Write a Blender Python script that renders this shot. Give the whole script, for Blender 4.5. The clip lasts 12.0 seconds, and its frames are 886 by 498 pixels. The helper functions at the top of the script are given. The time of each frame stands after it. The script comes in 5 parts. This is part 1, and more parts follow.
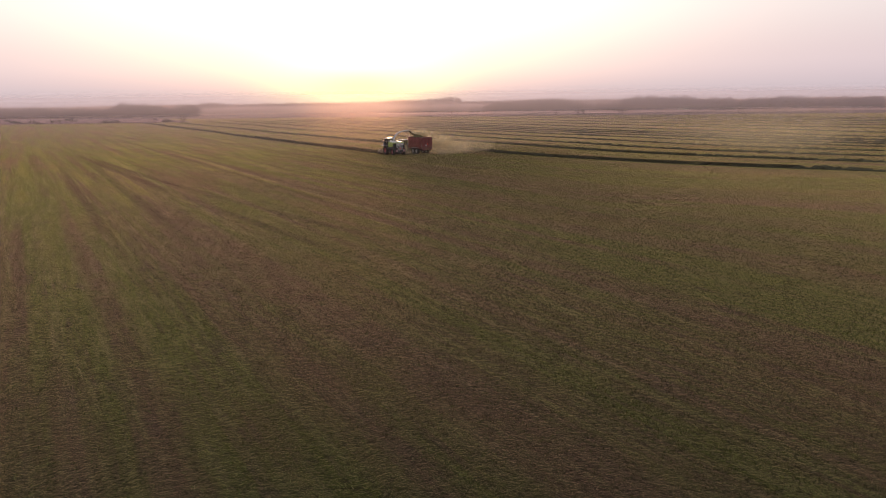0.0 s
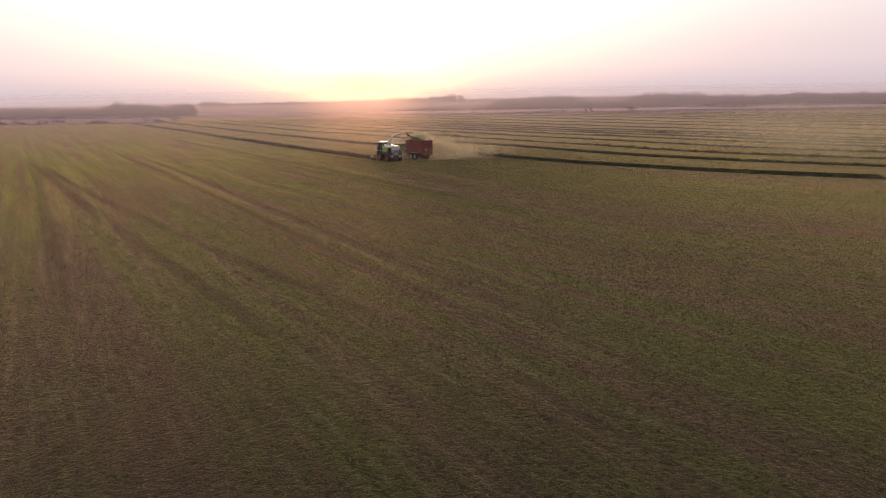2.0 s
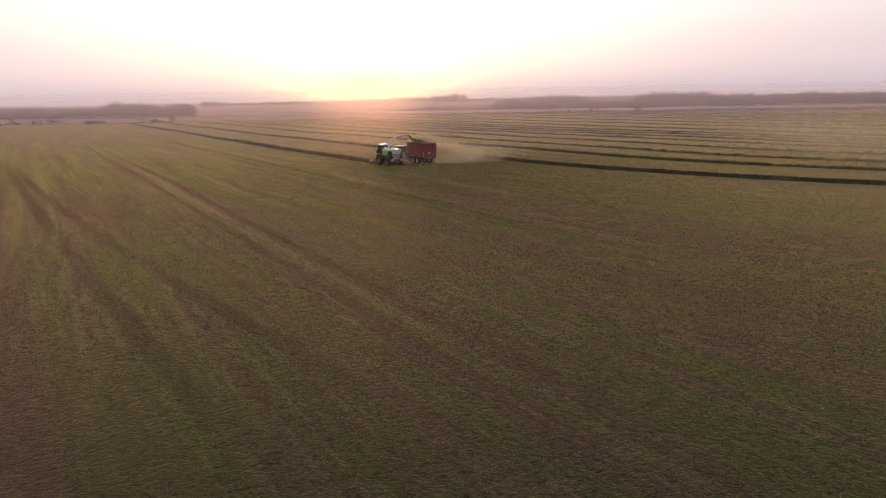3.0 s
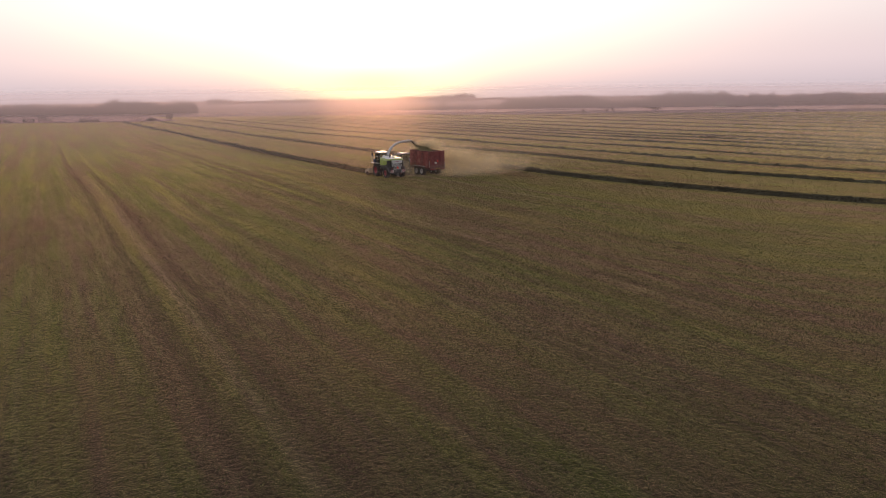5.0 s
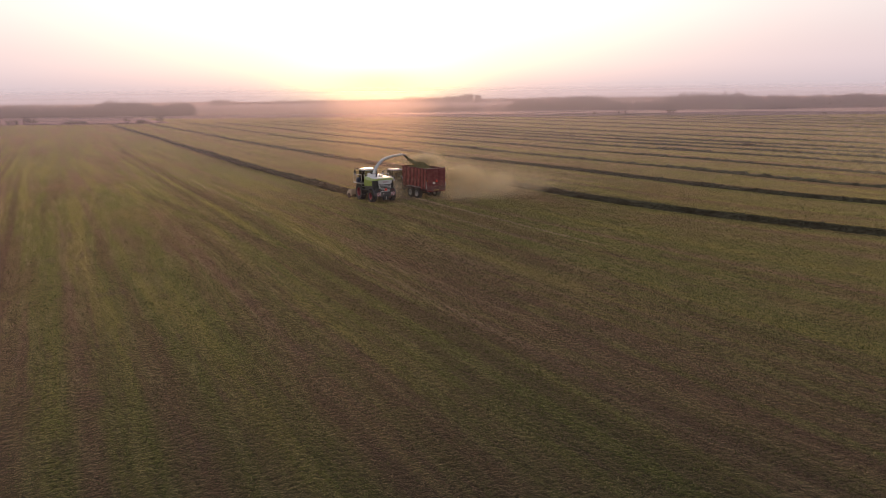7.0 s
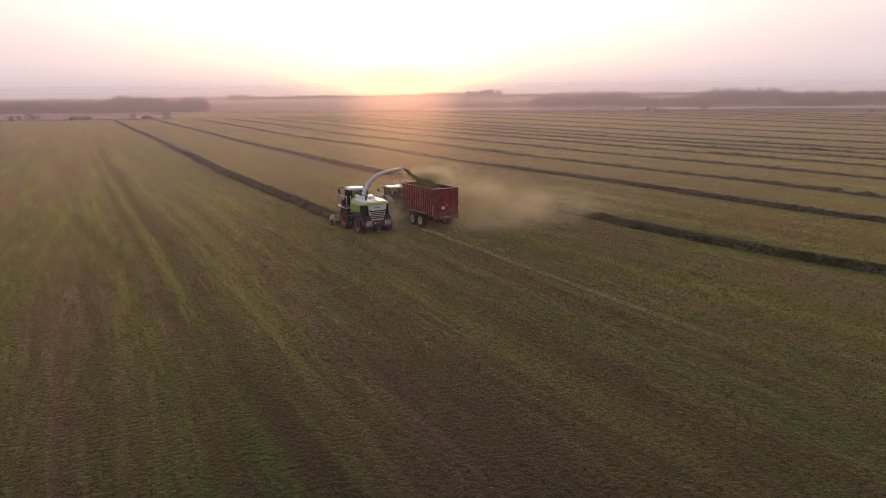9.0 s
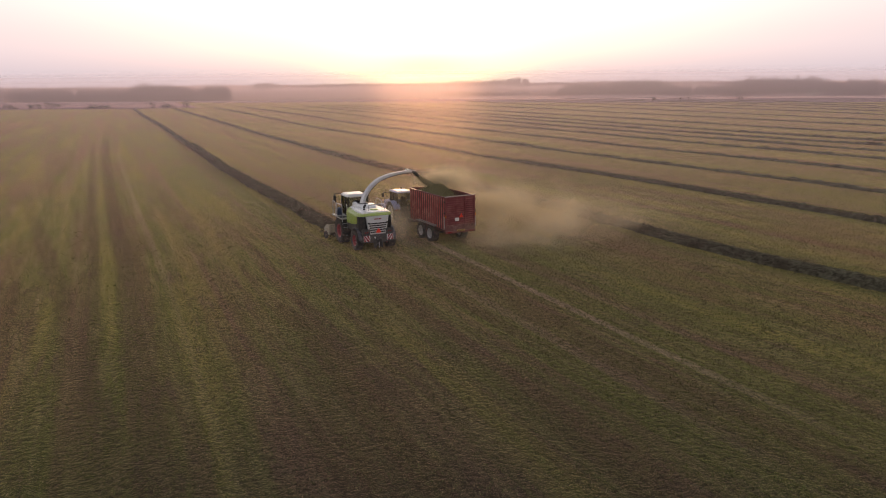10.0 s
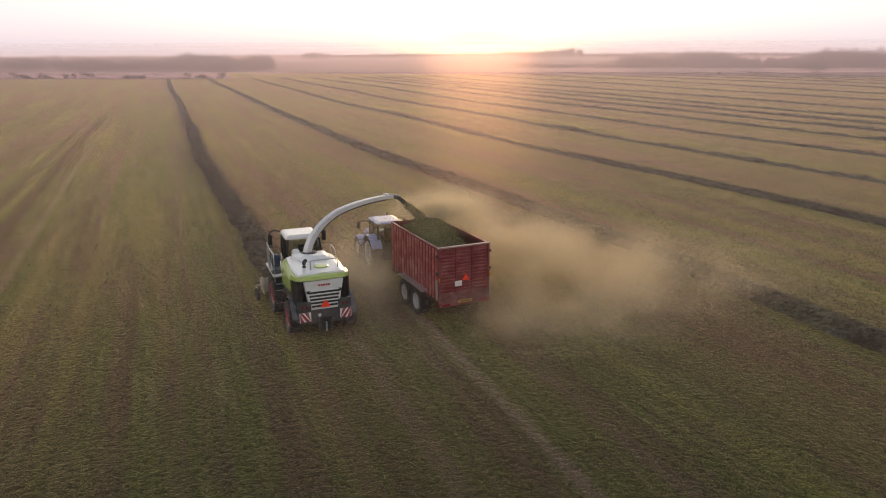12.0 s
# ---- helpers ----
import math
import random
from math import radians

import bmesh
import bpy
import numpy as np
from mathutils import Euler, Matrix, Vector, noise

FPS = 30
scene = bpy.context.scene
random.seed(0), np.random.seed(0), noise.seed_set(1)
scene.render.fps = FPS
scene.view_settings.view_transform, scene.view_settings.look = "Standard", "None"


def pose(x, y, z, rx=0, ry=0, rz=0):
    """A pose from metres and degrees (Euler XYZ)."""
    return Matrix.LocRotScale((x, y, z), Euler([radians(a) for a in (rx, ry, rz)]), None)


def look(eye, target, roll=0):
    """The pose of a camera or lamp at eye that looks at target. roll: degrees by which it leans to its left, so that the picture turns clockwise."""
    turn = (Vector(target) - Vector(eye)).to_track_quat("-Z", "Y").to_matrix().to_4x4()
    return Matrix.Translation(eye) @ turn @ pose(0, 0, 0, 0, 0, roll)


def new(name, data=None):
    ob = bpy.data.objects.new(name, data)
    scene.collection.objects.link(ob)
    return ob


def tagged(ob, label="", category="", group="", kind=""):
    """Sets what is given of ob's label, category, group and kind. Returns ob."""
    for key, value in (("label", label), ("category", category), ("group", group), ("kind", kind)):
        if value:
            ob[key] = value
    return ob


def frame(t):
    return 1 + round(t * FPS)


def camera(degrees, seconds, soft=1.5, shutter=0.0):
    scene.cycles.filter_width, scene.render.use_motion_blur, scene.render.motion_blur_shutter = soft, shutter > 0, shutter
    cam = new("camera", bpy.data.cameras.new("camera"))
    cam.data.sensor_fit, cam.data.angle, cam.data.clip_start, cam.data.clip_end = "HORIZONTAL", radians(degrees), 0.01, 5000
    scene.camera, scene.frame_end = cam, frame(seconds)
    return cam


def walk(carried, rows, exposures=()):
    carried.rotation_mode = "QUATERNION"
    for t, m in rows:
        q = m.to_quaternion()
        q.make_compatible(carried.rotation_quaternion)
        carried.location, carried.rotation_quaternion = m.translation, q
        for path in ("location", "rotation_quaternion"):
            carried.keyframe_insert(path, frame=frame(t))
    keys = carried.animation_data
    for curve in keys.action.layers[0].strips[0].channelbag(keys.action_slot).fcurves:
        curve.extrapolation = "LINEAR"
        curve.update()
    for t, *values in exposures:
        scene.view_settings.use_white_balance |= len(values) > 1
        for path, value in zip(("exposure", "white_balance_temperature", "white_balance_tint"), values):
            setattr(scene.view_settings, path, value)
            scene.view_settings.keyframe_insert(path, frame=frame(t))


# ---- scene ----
cam = camera(63.58, 12.0, 1.0)
scene.cycles.transparent_max_bounces = 48

# seconds, x, y, z, yaw, pitch, roll of the drone
PATH = [
    (0.0, -70.31, -147.22, 11.73, -29.03, -11.63, 0.66),
    (0.5, -67.55, -142.59, 11.71, -29.02, -11.67, 0.78),
    (1.0, -64.92, -138.00, 11.72, -28.98, -11.71, 0.85),
    (1.5, -62.32, -133.45, 11.73, -28.88, -11.75, 0.90),
    (2.0, -59.82, -128.78, 11.74, -28.80, -11.78, 0.93),
    (2.5, -57.35, -124.03, 11.75, -28.75, -11.81, 0.94),
    (3.0, -55.07, -119.24, 11.72, -28.62, -11.81, 0.94),
    (3.5, -52.68, -114.49, 11.70, -28.46, -11.83, 0.90),
    (4.0, -50.18, -109.73, 11.70, -28.30, -11.85, 0.83),
    (4.5, -47.58, -104.94, 11.73, -28.13, -11.87, 0.75),
    (5.0, -44.90, -100.06, 11.81, -27.97, -11.89, 0.69),
    (5.5, -42.15, -95.05, 11.96, -27.83, -11.90, 0.68),
    (6.0, -39.23, -89.99, 12.07, -27.71, -11.89, 0.69),
    (6.5, -36.29, -84.91, 12.11, -27.57, -11.87, 0.66),
    (7.0, -33.46, -79.89, 12.17, -27.53, -11.82, 0.63),
    (7.5, -30.71, -74.90, 12.23, -27.47, -11.77, 0.59),
    (8.0, -27.98, -69.96, 12.29, -27.27, -11.79, 0.56),
    (8.5, -25.22, -65.04, 12.33, -26.79, -11.90, 0.53),
    (9.0, -22.37, -60.13, 12.34, -25.92, -12.18, 0.51),
    (9.5, -19.47, -55.25, 12.33, -24.91, -12.62, 0.48),
    (10.0, -16.68, -50.46, 12.34, -23.86, -13.04, 0.46),
    (10.5, -13.82, -45.72, 12.33, -22.80, -13.52, 0.44),
    (11.0, -10.86, -40.85, 12.37, -21.74, -14.06, 0.37),
    (11.5, -8.06, -35.83, 12.40, -20.79, -14.65, 0.25),
    (12.0, -5.19, -30.85, 12.49, -19.82, -15.25, 0.19),
]
walk(cam, [(t, pose(x, y, z, 90 + pitch, roll, yaw)) for t, x, y, z, yaw, pitch, roll in PATH],
     [(0.0, -0.18, 6230, 10), (2.0, -0.08, 6230, 10), (8.0, -0.12, 6230, 10), (10.0, 0.02, 6230, 9), (11.0, 0.18, 6200, 8), (12.0, 0.34, 6180, 4)])

# ---------------------------------------------------------------- light
SUN_AZ, SUN_EL = radians(22.6), radians(2.6)
SUN_DIR = Vector((math.sin(SUN_AZ) * math.cos(SUN_EL), math.cos(SUN_AZ) * math.cos(SUN_EL), math.sin(SUN_EL)))

world = bpy.data.worlds.new("evening_sky")
scene.world = world
world.use_nodes = True


class Graph:
    """Short hand for building node trees."""

    def __init__(self, tree):
        self.tree = tree
        tree.nodes.clear()

    def add(self, kind, ins=None, **props):
        n = self.tree.nodes.new(kind)
        if "operation" in props:
            n.operation = props["operation"]
        if "use_clamp" in props:
            n.use_clamp = props["use_clamp"]
        if "data_type" in props:
            n.data_type = props["data_type"]
        if "blend_type" in props:
            n.blend_type = props["blend_type"]
        if "interpolation_type" in props:
            n.interpolation_type = props["interpolation_type"]
        if "uv_map" in props:
            n.uv_map = props["uv_map"]
        for k, v in (ins or {}).items():
            self.link(v, n.inputs[k])
        return n

    def link(self, v, socket):
        if isinstance(v, bpy.types.NodeSocket):
            self.tree.links.new(v, socket)
        elif isinstance(v, (tuple, list)) and len(v) == 3 and socket.type == "RGBA":
            socket.default_value = (*v, 1)
        else:
            socket.default_value = v

    def math(self, op, a, b=0.0, c=0.0, clamp=False):
        return self.add("ShaderNodeMath", {0: a, 1: b, 2: c}, operation=op, use_clamp=clamp).outputs[0]

    def mix(self, fac, a, b, blend="MIX"):
        n = self.add("ShaderNodeMix", data_type="RGBA", blend_type=blend)
        self.link(fac, n.inputs[0]), self.link(a, n.inputs[6]), self.link(b, n.inputs[7])
        return n.outputs[2]

    def noise(self, vec, scale, detail=3.0, rough=0.55):
        return self.add("ShaderNodeTexNoise", {"Vector": vec, "Scale": scale, "Detail": detail, "Roughness": rough}).outputs[0]

    def step(self, v, lo, hi, a=0.0, b=1.0):
        return self.add("ShaderNodeMapRange", {0: v, 1: lo, 2: hi, 3: a, 4: b}, interpolation_type="SMOOTHSTEP").outputs[0]

    def vec(self, op, a, b):
        n = self.add("ShaderNodeVectorMath", {0: a, 1: b}, operation=op)
        return n.outputs[1 if op == "DOT_PRODUCT" else 0]


g = Graph(world.node_tree)
sky = g.add("ShaderNodeTexSky")
sky.sky_type, sky.sun_disc, sky.sun_elevation, sky.sun_rotation, sky.dust_density = "NISHITA", False, SUN_EL, SUN_AZ, 4.0
direction = g.add("ShaderNodeTexCoord").outputs["Generated"]
toward = g.math("MAXIMUM", g.vec("DOT_PRODUCT", direction, tuple(SUN_DIR)), 0.0)
up = g.add("ShaderNodeSeparateXYZ", {0: direction}).outputs[2]
haze_sky = g.mix(g.step(up, -0.01, 0.05), (0.66, 0.54, 0.565), (0.81, 0.665, 0.69))
haze_sky = g.mix(g.step(up, 0.05, 0.15), haze_sky, (0.93, 0.82, 0.80))
haze_sky = g.mix(g.step(up, 0.16, 0.8), haze_sky, (0.26, 0.27, 0.33))
wide = g.math("MULTIPLY", g.math("POWER", toward, 14.0), g.step(up, 0.0, 0.13, 0.05, 0.72))
core = g.math("MULTIPLY", g.math("POWER", toward, 230.0), g.step(up, -0.02, 0.06, 0.45, 1.3))
haze_sky = g.mix(1.0, haze_sky, g.mix(1.0, g.add("ShaderNodeCombineColor", {0: wide, 1: wide, 2: wide}).outputs[0], (1.0, 0.92, 0.72), "MULTIPLY"), "ADD")
haze_sky = g.mix(1.0, haze_sky, g.mix(1.0, g.add("ShaderNodeCombineColor", {0: core, 1: core, 2: core}).outputs[0], (1.0, 0.82, 0.36), "MULTIPLY"), "ADD")
near_sun = g.math("MULTIPLY", g.math("POWER", toward, 260.0), g.step(up, 0.065, 0.02, 0.0, 0.8))
haze_sky = g.mix(near_sun, haze_sky, (1.7, 1.35, 0.55))
bg_haze = g.add("ShaderNodeBackground", {"Color": haze_sky, "Strength": 1.0})
bg_sky = g.add("ShaderNodeBackground", {"Color": sky.outputs[0], "Strength": 0.05})
g.add("ShaderNodeOutputWorld", {"Surface": g.add("ShaderNodeAddShader", {0: bg_haze.outputs[0], 1: bg_sky.outputs[0]}).outputs[0]})

sun_data = bpy.data.lights.new("sun", "SUN")
sun_data.energy, sun_data.angle, sun_data.color = 1.05, radians(9.0), (1.0, 0.55, 0.27)
sun = new("sun", sun_data)
sun.matrix_world = look(SUN_DIR * 500, (0, 0, 0))


# ---------------------------------------------------------------- materials
def material(name, build):
    m = bpy.data.materials.new(name)
    m.use_nodes = True
    gr = Graph(m.node_tree)
    out = gr.add("ShaderNodeOutputMaterial")
    gr.link(build(gr), out.inputs[0])
    return m


def surface(name, colour, rough=0.5, metal=0.0, var=0.25, scale=3.0, dirt=None, dirt_amount=0.5, bump=0.0, bump_scale=40.0, coat=0.0):
    """Paint, rubber or metal with blotches and a film of field dust."""
    def build(gr):
        co = gr.add("ShaderNodeTexCoord").outputs["Object"]
        n1, n2 = gr.noise(co, scale), gr.noise(co, scale * 9, 4.0, 0.65)
        dark = tuple(c * (1 - var) for c in colour)
        col = gr.mix(gr.step(n1, 0.3, 0.7), dark, colour)
        r = gr.step(n2, 0.3, 0.75, max(rough - 0.12, 0.03), min(rough + 0.15, 1))
        if dirt:
            mask = gr.math("MULTIPLY", gr.step(gr.math("ADD", gr.math("MULTIPLY", n1, 0.5), gr.math("MULTIPLY", n2, 0.5)), 0.42, 0.66), dirt_amount)
            col = gr.mix(mask, col, dirt)
        ins = {"Base Color": col, "Roughness": r, "Metallic": metal, "Coat Weight": coat}
        if bump:
            ins["Normal"] = gr.add("ShaderNodeBump", {"Strength": bump, "Distance": 0.02, "Height": gr.noise(co, bump_scale)}).outputs[0]
        return gr.add("ShaderNodeBsdfPrincipled", ins).outputs[0]
    return material(name, build)


DUST = (0.23, 0.17, 0.11)
M_WHITE = surface("white_paint", (0.74, 0.74, 0.72), 0.3, var=0.06, dirt=(0.45, 0.38, 0.30), dirt_amount=0.35, coat=0.3)
M_LIME = surface("lime_green_paint", (0.34, 0.45, 0.09), 0.32, var=0.1, dirt=DUST, dirt_amount=0.3, coat=0.3)
M_GREY = surface("dark_grey_plastic", (0.045, 0.047, 0.05), 0.5, dirt=DUST, dirt_amount=0.35)
M_FENDER = surface("slate_grey_plastic", (0.085, 0.083, 0.095), 0.45, dirt=DUST, dirt_amount=0.35)
M_BLACK = surface("black_plastic", (0.015, 0.015, 0.016), 0.45, dirt=DUST, dirt_amount=0.18)
M_LIGHT = surface("light_grey_panel", (0.62, 0.62, 0.60), 0.35, var=0.06, dirt=DUST, dirt_amount=0.25)
M_STEEL = surface("galvanised_steel", (0.55, 0.55, 0.54), 0.38, 0.8, dirt=DUST, dirt_amount=0.35)
M_SPOUT = surface("silver_spout_paint", (0.66, 0.66, 0.65), 0.32, 0.25, var=0.1, dirt=DUST, dirt_amount=0.3)
M_RUBBER = surface("tyre_rubber", (0.025, 0.024, 0.023), 0.85, dirt=DUST, dirt_amount=0.55, bump=0.3)
M_RIM_RED = surface("red_rim_paint", (0.32, 0.03, 0.045), 0.4, dirt=DUST, dirt_amount=0.35)
M_RIM_GREY = surface("pale_rim_paint", (0.58, 0.56, 0.54), 0.45, dirt=DUST, dirt_amount=0.4)
# scuffed and dusty, with the sky light on the rib faces painted in
M_RED_RIB = surface("scuffed_skylit_red_ribs", (0.52, 0.13, 0.11), 0.4, var=0.35, scale=2.0, dirt=(0.55, 0.38, 0.31), dirt_amount=0.6)
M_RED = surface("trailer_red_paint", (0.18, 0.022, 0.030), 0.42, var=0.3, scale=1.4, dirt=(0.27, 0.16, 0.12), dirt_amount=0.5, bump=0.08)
# darker copy of the red: recess shade put into the paint, plus dust
M_RED_DARK = surface("worn_shaded_red_paint", (0.075, 0.012, 0.016), 0.5, var=0.3, dirt=DUST, dirt_amount=0.25)
M_WORN = surface("bare_worn_steel_edge", (0.46, 0.36, 0.32), 0.45, 0.3, var=0.3, scale=6.0, dirt=(0.2, 0.06, 0.06), dirt_amount=0.5)
M_SIGNAL = surface("signal_red", (0.85, 0.06, 0.03), 0.35, var=0.05)
M_LAMP_RED = surface("red_lamp_glass", (0.24, 0.02, 0.02), 0.15, var=0.05, coat=0.6)
M_AMBER = surface("amber_lamp_glass", (0.55, 0.20, 0.03), 0.15, var=0.05, coat=0.6)
M_YELLOW = surface("yellow_plate", (0.55, 0.36, 0.06), 0.4, var=0.25, scale=8.0, dirt=(0.16, 0.10, 0.05), dirt_amount=0.7)
M_CREAM = surface("cream_header_paint", (0.50, 0.46, 0.33), 0.45, dirt=DUST, dirt_amount=0.5)
M_BLUE = surface("blue_canister", (0.02, 0.05, 0.11), 0.5, dirt=DUST, dirt_amount=0.4)
M_PALE_BLUE = surface("pale_blue_tractor_paint", (0.31, 0.34, 0.55), 0.35, dirt=DUST, dirt_amount=0.3, coat=0.3)
M_ROOF = surface("pale_lilac_paint", (0.52, 0.53, 0.68), 0.35, var=0.1, dirt=DUST, dirt_amount=0.3)
M_SKIRT = surface("dusty_red_panel", (0.16, 0.045, 0.045), 0.5, var=0.3, dirt=(0.30, 0.20, 0.16), dirt_amount=0.6)
M_SEAT = surface("seat_cloth", (0.03, 0.03, 0.035), 0.9)


def build_glass(gr):
    co = gr.add("ShaderNodeTexCoord").outputs["Object"]
    film = gr.step(gr.noise(co, 4.0), 0.4, 0.75, 0.03, 0.14)
    glass = gr.mix(0.0, (0.86, 0.89, 0.88), (1, 1, 1))
    clear = gr.add("ShaderNodeBsdfTransparent", {"Color": glass})
    gloss = gr.add("ShaderNodeBsdfGlossy", {"Color": (0.9, 0.9, 0.9), "Roughness": 0.04})
    pane = gr.add("ShaderNodeMixShader", {0: gr.add("ShaderNodeFresnel", {"IOR": 1.45}).outputs[0], 1: clear.outputs[0], 2: gloss.outputs[0]})
    dusty = gr.add("ShaderNodeBsdfDiffuse", {"Color": DUST})
    return gr.add("ShaderNodeMixShader", {0: film, 1: pane.outputs[0], 2: dusty.outputs[0]}).outputs[0]


M_GLASS = material("dusty_cab_glass", build_glass)


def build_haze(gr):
    """Painted evening haze: a glossy film, clear near by, denser with distance."""
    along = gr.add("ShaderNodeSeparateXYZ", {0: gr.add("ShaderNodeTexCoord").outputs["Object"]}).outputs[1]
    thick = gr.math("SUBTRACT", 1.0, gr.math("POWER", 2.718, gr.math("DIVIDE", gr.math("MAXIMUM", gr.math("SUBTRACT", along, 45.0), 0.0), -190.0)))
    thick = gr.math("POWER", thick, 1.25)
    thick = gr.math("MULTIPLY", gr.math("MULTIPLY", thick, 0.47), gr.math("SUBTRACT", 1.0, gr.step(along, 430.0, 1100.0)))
    # faint film nearer in, imitating the glare below the sun
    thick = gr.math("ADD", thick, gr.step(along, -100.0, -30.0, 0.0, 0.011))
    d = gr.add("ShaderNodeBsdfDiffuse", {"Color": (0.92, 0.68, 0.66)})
    # gloss mirrors the bright sky, which gives the haze its sunward glow
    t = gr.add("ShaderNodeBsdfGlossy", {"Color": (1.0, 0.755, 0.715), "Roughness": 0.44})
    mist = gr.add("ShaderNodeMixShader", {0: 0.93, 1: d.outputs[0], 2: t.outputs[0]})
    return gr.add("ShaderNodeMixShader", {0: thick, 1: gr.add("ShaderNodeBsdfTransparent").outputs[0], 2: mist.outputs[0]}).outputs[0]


M_HAZE_SHEET = material("painted_haze", build_haze)


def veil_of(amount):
    """Painted far haze: dense at the ground, gone above the tree tops."""
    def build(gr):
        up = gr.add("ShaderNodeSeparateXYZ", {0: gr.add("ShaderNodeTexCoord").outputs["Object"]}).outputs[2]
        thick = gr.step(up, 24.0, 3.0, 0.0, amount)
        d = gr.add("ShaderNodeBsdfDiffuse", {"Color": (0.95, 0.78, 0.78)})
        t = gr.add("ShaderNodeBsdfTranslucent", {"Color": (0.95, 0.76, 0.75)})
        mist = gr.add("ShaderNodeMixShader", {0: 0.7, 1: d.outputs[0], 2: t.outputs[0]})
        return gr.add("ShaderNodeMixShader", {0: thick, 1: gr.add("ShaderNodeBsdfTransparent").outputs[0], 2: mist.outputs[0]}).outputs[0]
    return material("painted_far_haze", build)


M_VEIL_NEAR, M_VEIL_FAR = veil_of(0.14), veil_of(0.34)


def plant(name, dark, light, scale, translucent=0.25, straw=None):
    def build(gr):
        co = gr.add("ShaderNodeTexCoord").outputs["Object"]
        isl = gr.add("ShaderNodeNewGeometry").outputs["Random Per Island"]
        n = gr.math("ADD", gr.math("MULTIPLY", gr.noise(co, scale, 4.0, 0.6), 0.7), gr.math("MULTIPLY", isl, 0.3))
        col = gr.mix(gr.step(n, 0.3, 0.7), dark, light)
        if straw:
            col = gr.mix(gr.step(gr.noise(co, scale * 0.13), 0.5, 0.72), col, straw)
        d = gr.add("ShaderNodeBsdfDiffuse", {"Color": col, "Roughness": 0.6})
        t = gr.add("ShaderNodeBsdfTranslucent", {"Color": col})
        return gr.add("ShaderNodeMixShader", {0: translucent, 1: d.outputs[0], 2: t.outputs[0]}).outputs[0]
    return material(name, build)


M_HAY = plant("wilted_grass", (0.036, 0.035, 0.022), (0.20, 0.192, 0.118), 3.0, straw=(0.078, 0.066, 0.038))
M_CHOP = plant("chopped_grass", (0.20, 0.172, 0.088), (0.31, 0.272, 0.145), 9.0)
M_LEAF = plant("tree_leaves", (0.022, 0.026, 0.014), (0.065, 0.062, 0.032), 0.3)
M_BARK = surface("tree_bark", (0.09, 0.065, 0.045), 0.9, bump=0.5, bump_scale=6.0)


def build_dust(gr):
    """Specks so thin that most light goes through."""
    tint = gr.mix(gr.noise(gr.add("ShaderNodeTexCoord").outputs["Object"], 0.4), (0.90, 0.74, 0.47), (0.98, 0.85, 0.60))
    d = gr.add("ShaderNodeBsdfDiffuse", {"Color": tint})
    t = gr.add("ShaderNodeBsdfTranslucent", {"Color": tint})
    speck = gr.add("ShaderNodeMixShader", {0: 0.75, 1: d.outputs[0], 2: t.outputs[0]})
    return gr.add("ShaderNodeMixShader", {0: 0.06, 1: gr.add("ShaderNodeBsdfTransparent").outputs[0], 2: speck.outputs[0]}).outputs[0]


M_DUST = material("airborne_dust", build_dust)


